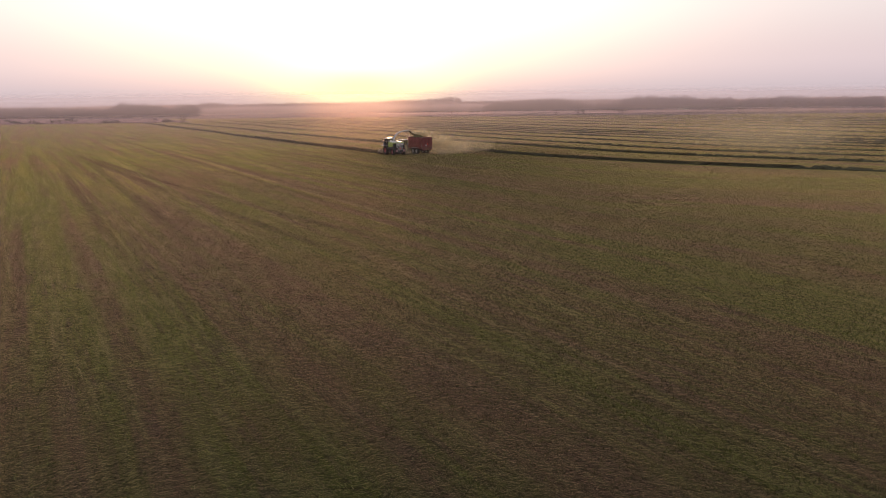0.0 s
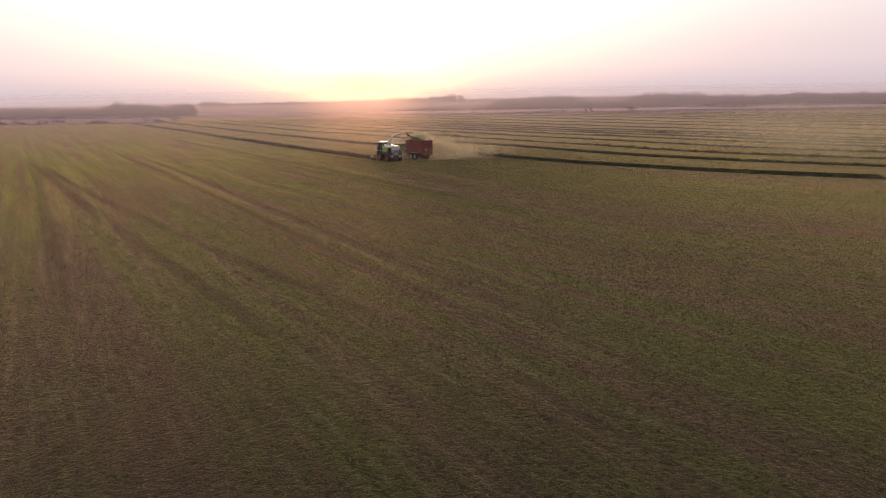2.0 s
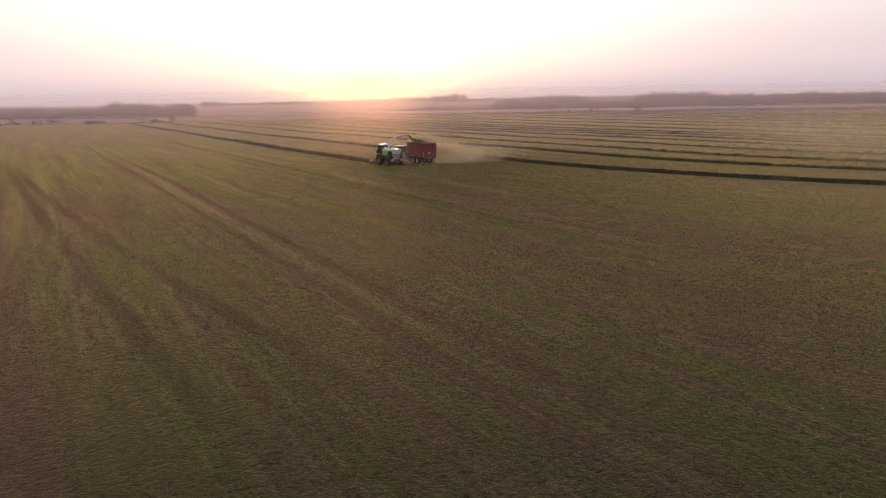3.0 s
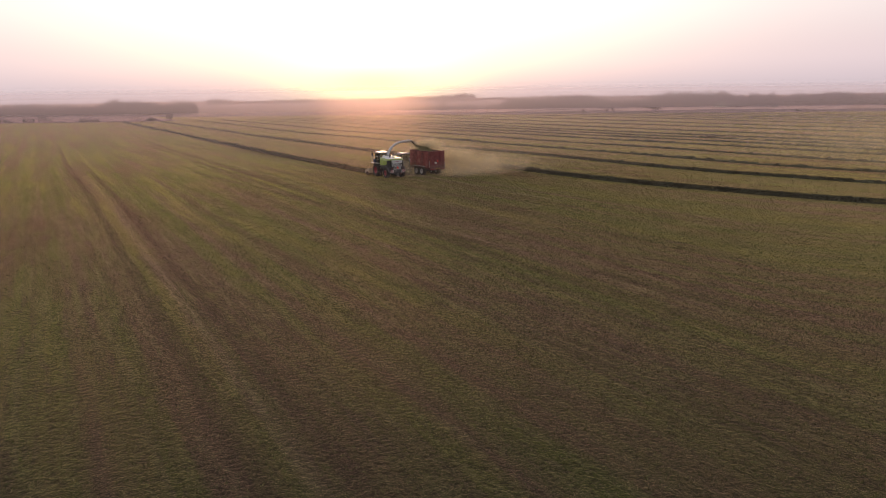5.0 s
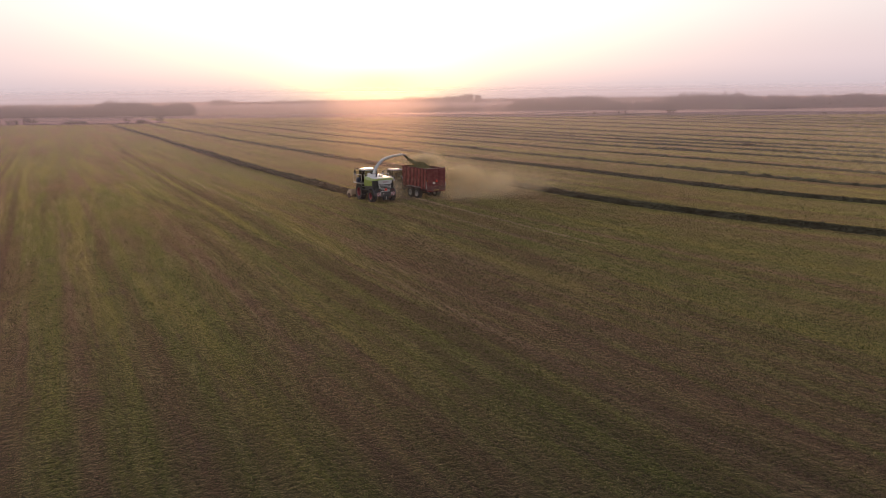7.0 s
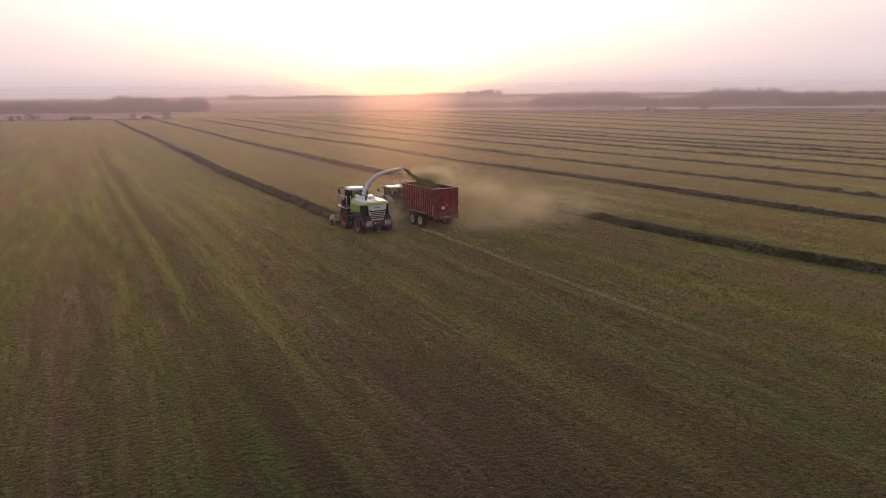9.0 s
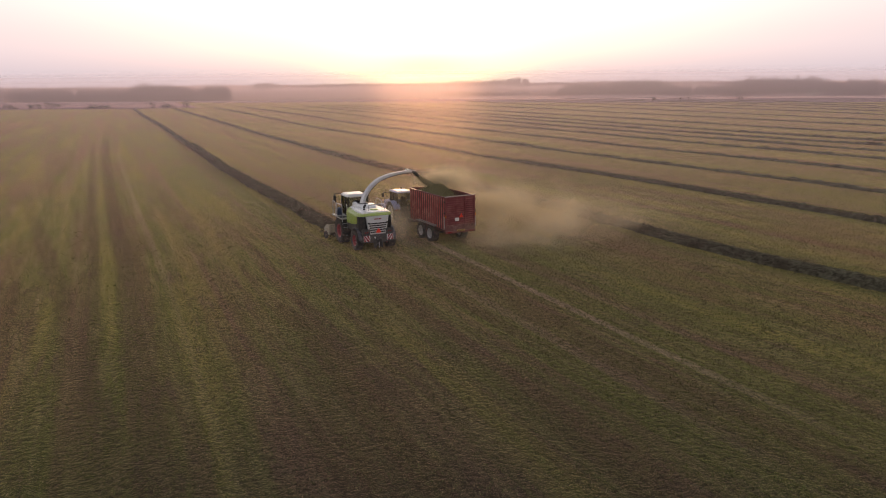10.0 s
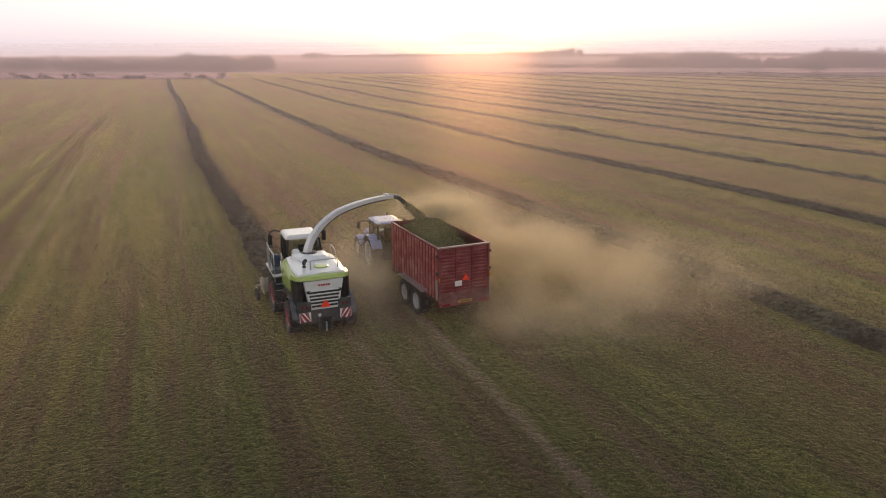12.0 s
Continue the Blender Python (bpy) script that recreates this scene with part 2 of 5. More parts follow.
def field_colour(gr, uv, co):
    """Mown sward: green and bare strips along the rows, with straw and dead patches."""
    def streak(su, sv, detail=3.0):
        return gr.noise(gr.vec("MULTIPLY", uv, (su, sv, 1.0)), 1.0, detail)
    broad, mid, thin = streak(0.13, 0.005), streak(0.62, 0.012, 4.0), streak(2.4, 0.16, 4.0)
    patch, blot, grain, fine = gr.noise(co, 0.03), gr.noise(co, 0.35, 4.0), gr.noise(co, 4.2, 4.0, 0.7), gr.noise(co, 15.0, 3.0, 0.7)
    clod = gr.noise(gr.vec("ADD", gr.vec("MULTIPLY", co, (2.6, 3.6, 1.0)), (17.0, 5.0, 0.0)), 1.0, 3.0, 0.6)
    line = streak(1.5, 0.0035, 2.0)
    brown, green, straw = (0.062, 0.044, 0.025), (0.050, 0.055, 0.014), (0.135, 0.108, 0.060)
    f = gr.math("ADD", gr.math("MULTIPLY", broad, 0.34), gr.math("MULTIPLY", mid, 0.38))
    f = gr.math("ADD", f, gr.math("ADD", gr.math("ADD", gr.math("MULTIPLY", patch, 0.14), gr.math("MULTIPLY", clod, 0.05)), gr.math("MULTIPLY", thin, 0.12)))
    lush = gr.step(gr.add("ShaderNodeSeparateXYZ", {0: uv}).outputs[1], -75.0, -20.0, 0.022, 0.03)
    col = gr.mix(gr.step(gr.math("ADD", f, lush), 0.45, 0.59), brown, green)
    col = gr.mix(gr.math("MULTIPLY", gr.step(thin, 0.5, 0.62), 0.22), col, straw)
    strong = gr.step(gr.add("ShaderNodeSeparateXYZ", {0: uv}).outputs[1], -100.0, -25.0, 0.12, 0.5)
    swath = gr.noise(gr.vec("ADD", gr.vec("MULTIPLY", uv, (0.40, 0.018, 1.0)), (31.0, 3.0, 0.0)), 1.0, 2.0)
    col = gr.mix(gr.math("MULTIPLY", gr.step(swath, 0.53, 0.63), strong), col, (0.090, 0.085, 0.022))
    col = gr.mix(gr.math("MULTIPLY", gr.step(swath, 0.45, 0.36), strong), col, (0.046, 0.030, 0.017))
    col = gr.mix(gr.math("MULTIPLY", gr.step(blot, 0.52, 0.72), 0.4), col, (0.066, 0.069, 0.020))
    col = gr.mix(gr.math("MULTIPLY", gr.step(gr.math("ADD", gr.math("MULTIPLY", blot, 0.5), gr.math("MULTIPLY", thin, 0.5)), 0.48, 0.34), 0.5), col, (0.050, 0.036, 0.026))
    col = gr.mix(gr.math("MULTIPLY", gr.step(grain, 0.50, 0.60), 0.55), col, (0.016, 0.013, 0.008))
    col = gr.mix(gr.math("MULTIPLY", gr.step(fine, 0.54, 0.64), 0.42), col, straw)
    col = gr.mix(gr.math("MULTIPLY", gr.step(clod, 0.55, 0.66), 0.25), col, (0.105, 0.098, 0.044))
    col = gr.mix(gr.math("MULTIPLY", gr.step(line, 0.53, 0.66), 0.09), col, (0.118, 0.098, 0.056))
    col = gr.mix(gr.math("MULTIPLY", gr.step(line, 0.46, 0.34), 0.14), col, (0.036, 0.030, 0.019))
    bare = gr.math("MULTIPLY", gr.step(gr.noise(gr.vec("MULTIPLY", uv, (0.09, 0.035, 1.0)), 1.0, 2.0), 0.52, 0.66), 0.5)
    col = gr.mix(bare, col, gr.mix(0.5, col, (0.075, 0.048, 0.028)))
    col = gr.mix(1.0, col, (0.84, 0.88, 0.86), "MULTIPLY")
    return col, thin, mid, grain, fine


def build_tuft(gr):
    co = gr.add("ShaderNodeTexCoord").outputs["Object"]
    xyz = gr.add("ShaderNodeSeparateXYZ", {0: co})
    u = gr.math("ADD", xyz.outputs[0], gr.math("MULTIPLY", xyz.outputs[1], 0.02))
    uv = gr.add("ShaderNodeCombineXYZ", {0: u, 1: xyz.outputs[1]}).outputs[0]
    col = field_colour(gr, uv, gr.vec("MULTIPLY", co, (1.0, 1.0, 0.0)))[0]
    isl = gr.add("ShaderNodeNewGeometry").outputs["Random Per Island"]
    kind = gr.math("FRACT", gr.math("MULTIPLY", isl, 7.31))
    col = gr.mix(gr.math("MULTIPLY", gr.step(kind, 0.62, 0.7), 0.45), col, (0.052, 0.066, 0.020))
    col = gr.mix(gr.math("MULTIPLY", gr.step(kind, 0.24, 0.18), 0.5), col, (0.120, 0.092, 0.050))
    lift = gr.math("ADD", gr.math("MULTIPLY", gr.math("POWER", isl, 2.0), 2.9), 1.4)
    col = gr.mix(1.0, col, gr.add("ShaderNodeCombineColor", {0: lift, 1: lift, 2: lift}).outputs[0], "MULTIPLY")
    d = gr.add("ShaderNodeBsdfDiffuse", {"Color": col})
    t = gr.add("ShaderNodeBsdfTranslucent", {"Color": col})
    return gr.add("ShaderNodeMixShader", {0: 0.45, 1: d.outputs[0], 2: t.outputs[0]}).outputs[0]


M_TUFT = material("stubble_tufts", build_tuft)


RUT, PALE = (0.030, 0.021, 0.014), (0.125, 0.098, 0.066)
TRAMLINES = [
    (-17.4, 0.0, 0.0, 0.95, 0.8, -75, 150, RUT), (-19.4, 0.0, 0.0, 0.6, 0.6, -75, 150, RUT), (-15.2, 0.0, 0.0, 0.35, 0.18, -70, 110, PALE),
    (-39.4, 0.0, 0.0, 0.55, 0.65, -95, 90, RUT), (-42.2, 0.0, 0.0, 0.6, 0.7, -95, 150, RUT), (-40.6, 0.0, 0.0, 0.4, 0.2, -95, 40, PALE),
    (-61.6, 0.0, 0.0, 0.95, 0.7, -80, 30, RUT), (-67.5, 0.0, 0.0, 0.7, 0.55, -88, 30, RUT), (-56.4, 0.0, 0.0, 0.35, 0.2, -85, 60, PALE),
    (-59.3, -0.055, 0.000175, 0.9, 0.8, -90, 60, RUT), (-57.5, -0.075, 0.00043, 0.85, 0.8, -90, 50, RUT), (-57.3, -0.075, 0.00043, 0.45, 0.35, -118, -100, PALE),
    (-21.5, -0.11, 0.0, 0.8, 0.55, -80, 45, RUT), (-8.2, 0.0, 0.0, 0.45, 0.5, -110, -4, RUT), (-11.8, 0.0, 0.0, 0.5, 0.45, -120, -30, RUT),
    (-26.0, 0.0, 0.0, 0.6, 0.4, -120, -30, RUT), (3.5, 0.0, 0.0, 0.5, 0.45, -120, -60, RUT),
]


def build_field(gr):
    uv = gr.add("ShaderNodeUVMap", uv_map="rows").outputs[0]
    co = gr.add("ShaderNodeTexCoord").outputs["Object"]
    uvx = gr.add("ShaderNodeSeparateXYZ", {0: uv})
    u, v = uvx.outputs[0], uvx.outputs[1]
    col, thin, mid, grain, fine = field_colour(gr, uv, co)
    # wheel ruts behind the machines
    behind = gr.math("MULTIPLY", gr.step(v, 6.0, 0.0), gr.step(v, -42.0, -24.0))
    for u0, half, tint, amount in ((-1.15, 0.36, (0.055, 0.040, 0.024), 0.5), (1.3, 0.36, (0.08, 0.06, 0.042), 0.35), (4.9, 0.28, (0.115, 0.09, 0.066), 0.42), (7.4, 0.30, (0.06, 0.045, 0.028), 0.5)):
        band = gr.step(gr.math("ABSOLUTE", gr.math("SUBTRACT", gr.math("ADD", u, gr.math("MULTIPLY", mid, 0.5)), u0 + 0.25)), half * 1.5, half * 0.5)
        col = gr.mix(gr.math("MULTIPLY", gr.math("MULTIPLY", band, behind), amount), col, tint)
    # older tramlines on the mown side: place, drift and curve along the field, half width, depth, reach
    for u0, u1, u2, half, depth, v0, v1, tint in TRAMLINES:
        mid_u = gr.math("ADD", gr.math("MULTIPLY", v, u1), gr.math("MULTIPLY", gr.math("MULTIPLY", v, v), u2))
        off = gr.math("SUBTRACT", gr.math("SUBTRACT", gr.math("ADD", u, gr.math("MULTIPLY", thin, 0.5)), u0 + 0.25), mid_u)
        band = gr.step(gr.math("ABSOLUTE", off), half, half * 0.4)
        worn = gr.step(gr.noise(gr.vec("MULTIPLY", uv, (0.05, 0.02, 1.0)), 1.0, 2.0), 0.3, 0.6, 0.35 * depth, 0.78 * depth)
        reach = gr.math("MULTIPLY", gr.step(v, v0 - 15.0, v0 + 15.0), gr.step(v, v1 + 15.0, v1 - 40.0))
        col = gr.mix(gr.math("MULTIPLY", gr.math("MULTIPLY", band, reach), worn), col, tint)
    # bare ploughland past the field's far edge, and a patchwork of fields beyond
    pos = gr.add("ShaderNodeSeparateXYZ", {0: co})
    edge = gr.math("ADD", pos.outputs[1], gr.math("MULTIPLY", pos.outputs[0], 0.38))
    plough = gr.math("MULTIPLY", gr.step(edge, 385.5, 387.0), gr.step(pos.outputs[0], 24.0, 21.0))
    col = gr.mix(plough, col, gr.mix(gr.step(gr.noise(co, 0.05), 0.35, 0.65), (0.105, 0.080, 0.076), (0.135, 0.104, 0.098)))
    cells = gr.add("ShaderNodeTexVoronoi", {"Vector": gr.vec("MULTIPLY", co, (0.0022, 0.0045, 0.0)), "Scale": 1.0}).outputs["Color"]
    pick = gr.add("ShaderNodeSeparateColor", {0: cells}).outputs[0]
    far_col = gr.mix(gr.step(pick, 0.2, 0.8), (0.066, 0.055, 0.050), (0.092, 0.075, 0.070))
    dist = gr.math("ADD", pos.outputs[1], pos.outputs[0])
    strip = gr.math("MULTIPLY", gr.math("MULTIPLY", gr.step(dist, 655.0, 665.0), gr.step(dist, 775.0, 765.0)), gr.step(pos.outputs[0], 190.0, 230.0))
    far_col = gr.mix(strip, far_col, (0.21, 0.165, 0.145))
    col = gr.mix(gr.step(dist, 560.0, 575.0), col, far_col)
    fuzz = gr.math("SUBTRACT", 1.0, gr.math("MULTIPLY", gr.math("MAXIMUM", plough, gr.step(dist, 560.0, 575.0)), 0.6))
    height = gr.math("ADD", gr.math("MULTIPLY", grain, -1.0), gr.math("MULTIPLY", fine, 0.3))
    bump = gr.add("ShaderNodeBump", {"Strength": 0.8, "Distance": 0.12, "Height": height}).outputs[0]
    return gr.add("ShaderNodeBsdfPrincipled", {"Base Color": col, "Roughness": 1.0, "Normal": bump, "Specular IOR Level": 0.06, "Sheen Weight": fuzz, "Sheen Roughness": 0.27, "Sheen Tint": gr.mix(1.0, col, (11.0, 8.9, 9.0), "MULTIPLY")}).outputs[0]


M_FIELD = material("mown_field", build_field)


# ---------------------------------------------------------------- mesh helpers
def part(name, bm, mat, parent=None, label="", at=None, smooth=False):
    bmesh.ops.recalc_face_normals(bm, faces=bm.faces)
    me = bpy.data.meshes.new(name)
    if smooth:
        for fc in bm.faces:
            fc.smooth = True
    bm.to_mesh(me)
    bm.free()
    me.materials.append(mat)
    ob = new(name, me)
    if parent:
        ob.parent = parent
    if at is not None:
        ob.matrix_basis = at
    if label:
        tagged(ob, label)
    return ob


def raw(name, verts, faces, mat, smooth=False):
    me = bpy.data.meshes.new(name)
    me.from_pydata(verts, [], faces)
    if smooth:
        me.polygons.foreach_set("use_smooth", [True] * len(me.polygons))
    me.materials.append(mat)
    return new(name, me)


def triangles(name, co, mat):
    """One mesh out of an array (n, 3, 3) of loose triangles."""
    n = len(co)
    me = bpy.data.meshes.new(name)
    me.vertices.add(n * 3), me.loops.add(n * 3), me.polygons.add(n)
    me.vertices.foreach_set("co", np.ascontiguousarray(co, np.float32).ravel())
    me.loops.foreach_set("vertex_index", np.arange(n * 3, dtype=np.int32))
    me.polygons.foreach_set("loop_start", np.arange(0, n * 3, 3, dtype=np.int32))
    me.update()
    me.materials.append(mat)
    return new(name, me)


def box(x0, x1, y0, y1, z0, z1, bevel=0.02, bm=None):
    b = bmesh.new()
    bmesh.ops.create_cube(b, size=1.0)
    for v in b.verts:
        v.co = Vector(((x0 + x1) / 2 + v.co.x * (x1 - x0), (y0 + y1) / 2 + v.co.y * (y1 - y0), (z0 + z1) / 2 + v.co.z * (z1 - z0)))
    if bevel:
        bmesh.ops.bevel(b, geom=b.edges[:], offset=bevel, segments=2, affect="EDGES", profile=0.6)
    return join(bm, b)


def join(a, b):
    """Adds bmesh b to a and returns a; b alone when there is no a."""
    if a is None:
        return b
    me = bpy.data.meshes.new("scratch")
    b.to_mesh(me)
    b.free()
    a.from_mesh(me)
    bpy.data.meshes.remove(me)
    return a


def loft(rings, caps=True, bm=None, bevel=0.0):
    b = bmesh.new()
    vs = [[b.verts.new(p) for p in ring] for ring in rings]
    k = len(vs[0])
    for r0, r1 in zip(vs, vs[1:]):
        for i in range(k):
            b.faces.new((r0[i], r0[(i + 1) % k], r1[(i + 1) % k], r1[i]))
    if caps:
        b.faces.new(vs[0]), b.faces.new(vs[-1])
    if bevel:
        bmesh.ops.recalc_face_normals(b, faces=b.faces)
        sharp = [e for e in b.edges if len(e.link_faces) == 2 and e.calc_face_angle(0) > 0.35]
        bmesh.ops.bevel(b, geom=sharp, offset=bevel, segments=2, affect="EDGES")
    return join(bm, b)


def tube(points, radius, sides=8, bm=None, flat=1.0):
    """A round or flattened bar along a list of points."""
    pts = [Vector(p) for p in points]
    rings = []
    for i, p in enumerate(pts):
        d = (pts[min(i + 1, len(pts) - 1)] - pts[max(i - 1, 0)]).normalized()
        side = d.cross(Vector((0, 0, 1)))
        side = side.normalized() if side.length > 1e-3 else Vector((1, 0, 0))
        top = side.cross(d)
        r = radius[i] if isinstance(radius, (list, tuple)) else radius
        rings.append([p + side * (r * math.cos(a)) + top * (r * flat * math.sin(a)) for a in (2 * math.pi * j / sides for j in range(sides))])
    return loft(rings, True, bm)


def smooth_path(points, n=6):
    """Catmull-Rom through the points."""
    P = [Vector(p) for p in points]
    out = []
    for i in range(len(P) - 1):
        p0, p1, p2, p3 = P[max(i - 1, 0)], P[i], P[i + 1], P[min(i + 2, len(P) - 1)]
        for j in range(n):
            t = j / n
            out.append(0.5 * (2 * p1 + (p2 - p0) * t + (2 * p0 - 5 * p1 + 4 * p2 - p3) * t * t + (3 * p1 - p0 - 3 * p2 + p3) * t ** 3))
    return out + [P[-1]]


def lathe(profile, n=40, bm=None):
    """Turns (radius, x) pairs about the x axis."""
    rings = []
    for j in range(n):
        a = 2 * math.pi * j / n
        rings.append([(x, r * math.cos(a), r * math.sin(a)) for r, x in profile])
    b = bmesh.new()
    vs = [[b.verts.new(p) for p in ring] for ring in rings]
    for j in range(n):
        for i in range(len(profile) - 1):
            b.faces.new((vs[j][i], vs[j][i + 1], vs[(j + 1) % n][i + 1], vs[(j + 1) % n][i]))
    for i, end in ((0, 0), (len(profile) - 1, 1)):
        if profile[i][0] < 1e-6:
            pass
    bmesh.ops.remove_doubles(b, verts=b.verts, dist=1e-5)
    return join(bm, b)


def wheel(parent, x, y, r, w, rim_mat, rim_label, side, lugs=18, rim_r=0.56):
    """A lugged tyre on a dished rim; side is -1 where the rim faces -x."""
    hub = r * rim_r
    h = w / 2
    tyre = lathe([(hub, -h * 0.8), (r * 0.8, -h), (r * 0.93, -h * 0.97), (r * 0.965, -h * 0.8), (r * 0.97, 0), (r * 0.965, h * 0.8), (r * 0.93, h * 0.97), (r * 0.8, h), (hub, h * 0.8), (hub * 0.97, 0), (hub, -h * 0.8)], 44)
    for k in range(lugs):
        for s in (-1, 1):
            a = 2 * math.pi * (k + (0.25 if s > 0 else -0.25)) / lugs
            lug = box(-w * 0.27, w * 0.27, -r * 0.035, r * 0.035, -0.03 * r, 0.035 * r, 0)
            m = Matrix.Rotation(a, 4, "X") @ Matrix.Translation((s * w * 0.25, 0, r * 0.965)) @ Matrix.Rotation(radians(s * 38), 4, "Z")
            bmesh.ops.transform(lug, matrix=m, verts=lug.verts)
            tyre = join(tyre, lug)
    at = Matrix.Translation((x, y, r))
    t = part("wheel", lathe([(0.0001, side * h * 0.1), (hub * 0.32, side * h * 0.1), (hub * 0.34, side * h * 0.32), (hub * 0.5, side * h * 0.34), (hub * 0.8, side * h * 0.1), (hub * 0.88, side * h * 0.72), (hub * 1.0, side * h * 0.84), (hub * 1.0, -side * h * 0.8), (hub * 0.9, -side * h * 0.7), (hub * 0.8, -side * h * 0.05), (0.0001, -side * h * 0.05)], 36), rim_mat, parent, rim_label, at)
    part("tyre", tyre, M_RUBBER, t, "lugged black farm tyre, dusty")
    for k in range(8):
        a = 2 * math.pi * k / 8
        c = lathe([(0.0001, side * 0.05), (0.022, side * 0.05), (0.022, 0), (0.0001, 0)], 6)
        part("wheel_bolt", c, M_STEEL, t, "", Matrix.Translation((side * h * 0.34, hub * 0.42 * math.cos(a), hub * 0.42 * math.sin(a))))
    return t


def thing(name, label, category, x, y, turn=0.0, z=0.0, group="", kind=""):
    e = new(name)
    e.matrix_basis = pose(x, y, z, 0, 0, turn)
    return tagged(e, label, category, group, kind)


# ---------------------------------------------------------------- ground
def ss(a, b, v):
    t = min(max((v - a) / (b - a), 0.0), 1.0)
    return t * t * (3 - 2 * t)


def bend(y, u):
    """Sideways drift of the row u along the field."""
    if y >= 0:
        k = ss(0, 20, u)
        return -(0.034 + 0.012 * k) * min(y, 60) - (0.021 + 0.015 * k) * min(max(y - 60, 0), 80) - 0.022 * max(y - 140, 0) + 0.4 * math.sin(y / 48.0 + u) * ss(60, 130, y)
    k = ss(2 - 42 * ss(-50, -110, y), 26, u)
    return -0.02 * y * (1 - k) + k * (0.0040 * y * y if y > -90 else 32.4 + 0.72 * (-90 - y))


def height(x, y):
    d = math.hypot(x, y)
    rise = 3.0 * ss(260, 620, 0.78 * x + 0.5 * y) * ss(40, 240, x)
    roll = 0.55 * noise.noise((x / 70.0, y / 90.0, 3.7)) * ss(45, 140, d)
    far = 9.0 * ss(900, 3000, d) * (0.5 + noise.noise((x / 900.0, y / 900.0, 8.1)))
    return rise + roll + far


def axis_steps(lo, hi, fine, grow):
    out, v, s = [0.0], 0.0, fine
    while v < hi:
        s = fine if v < 120 else s * grow
        v += s
        out.append(v)
    v, s = 0.0, fine
    while v > lo:
        s = fine if v > -120 else s * grow
        v -= s
        out.append(v)
    return sorted(out)


gx, gy = axis_steps(-4200, 4200, 2.5, 1.06), axis_steps(-4200, 4500, 2.5, 1.06)
nx, ny = len(gx), len(gy)
gv = [(x, y, height(x, y)) for y in gy for x in gx]
gf = [(j * nx + i, j * nx + i + 1, (j + 1) * nx + i + 1, (j + 1) * nx + i) for j in range(ny - 1) for i in range(nx - 1)]
ground = tagged(raw("ground", gv, gf, M_FIELD, True), "mown grass field with brown and green stubble stripes", "field", kind="structure")
uvl = ground.data.uv_layers.new(name="rows")
idx = np.empty(len(ground.data.loops), np.int32)
ground.data.loops.foreach_get("vertex_index", idx)


def row_of(x, y):
    """The row number u whose bend passes through (x, y)."""
    if y >= 0:
        return x - bend(y, x)
    if x - bend(y, 30) > 26:
        return x - bend(y, 30)
    if x - bend(y, -60) < -40:
        return x - bend(y, -60)
    lo, hi = -40.0, 26.0
    for _ in range(20):
        m = (lo + hi) / 2
        lo, hi = (m, hi) if m + bend(y, m) < x else (lo, m)
    return (lo + hi) / 2


uva = np.array([(row_of(x, y), y) for x, y, z in gv], np.float32)
uvl.data.foreach_set("uv", uva[idx].ravel())


# ---------------------------------------------------------------- windrows
def row_x(u0, y):
    """Middle of a windrow, with its small wander."""
    near = 0.6 * ss(75, 15, y) if u0 < 0 else -2.1 * ss(15, 85, y)
    return u0 + near + bend(y, u0) + 0.25 * noise.noise((y / 9.0, u0, 0.0)) + 0.4 * noise.noise((y / 40.0, u0, 5.0))


def windrow(u0, y0, y1, fine_from, fine_to, width, tall, name_label):
    ys, y = [], y0
    while y < y1:
        ys.append(y)
        y += 0.1 if fine_from < y < fine_to else (0.6 if y < 150 else 1.4)
    across = 17
    verts, faces = [], []
    for y in ys:
        cx = row_x(u0, y)
        wid = width * (1.0 + 0.35 * noise.noise((y / 3.0, u0, 9.0)))
        hgt = tall * (1.0 + 0.55 * noise.noise((y / 2.2, u0 * 1.3, 4.0)) + 0.5 * noise.noise((y / 17.0, u0, 2.0)))
        end = ss(y0, y0 + 1.5, y)
        for k in range(across):
            q = -1 + 2 * k / (across - 1)
            x = cx + q * wid / 2
            clump = noise.noise((x * 0.4, y * 1.7, u0)) * (1.2 if u0 < 30 else 0.85) + noise.noise((x * 3.1, y * 6.0, u0 + 3)) * 0.35
            ridge = (1 - 2.6 * abs(noise.noise((x * 0.5 + y * 0.45, y * 1.5, u0 + 11)))) * 0.62
            z = hgt * max(1 - abs(q) ** 2.2, 0.0) ** 0.8 * max(0.75 + 0.6 * clump + ridge, 0.12) * end
            edge = 0.12 * noise.noise((y * 1.7, q * 2, u0 + 7))
            verts.append((x + edge, y + 0.1 * noise.noise((x * 2, y * 2, 1.0)), height(x, y) + (z if 0 < k < across - 1 else -0.03)))
    for j in range(len(ys) - 1):
        for k in range(across - 1):
            a = j * across + k
            faces.append((a, a + 1, a + across + 1, a + across))
    ob = raw("windrow", verts, faces, M_HAY)
    return tagged(ob, name_label, "windrow", "windrows across the field", "stuff")


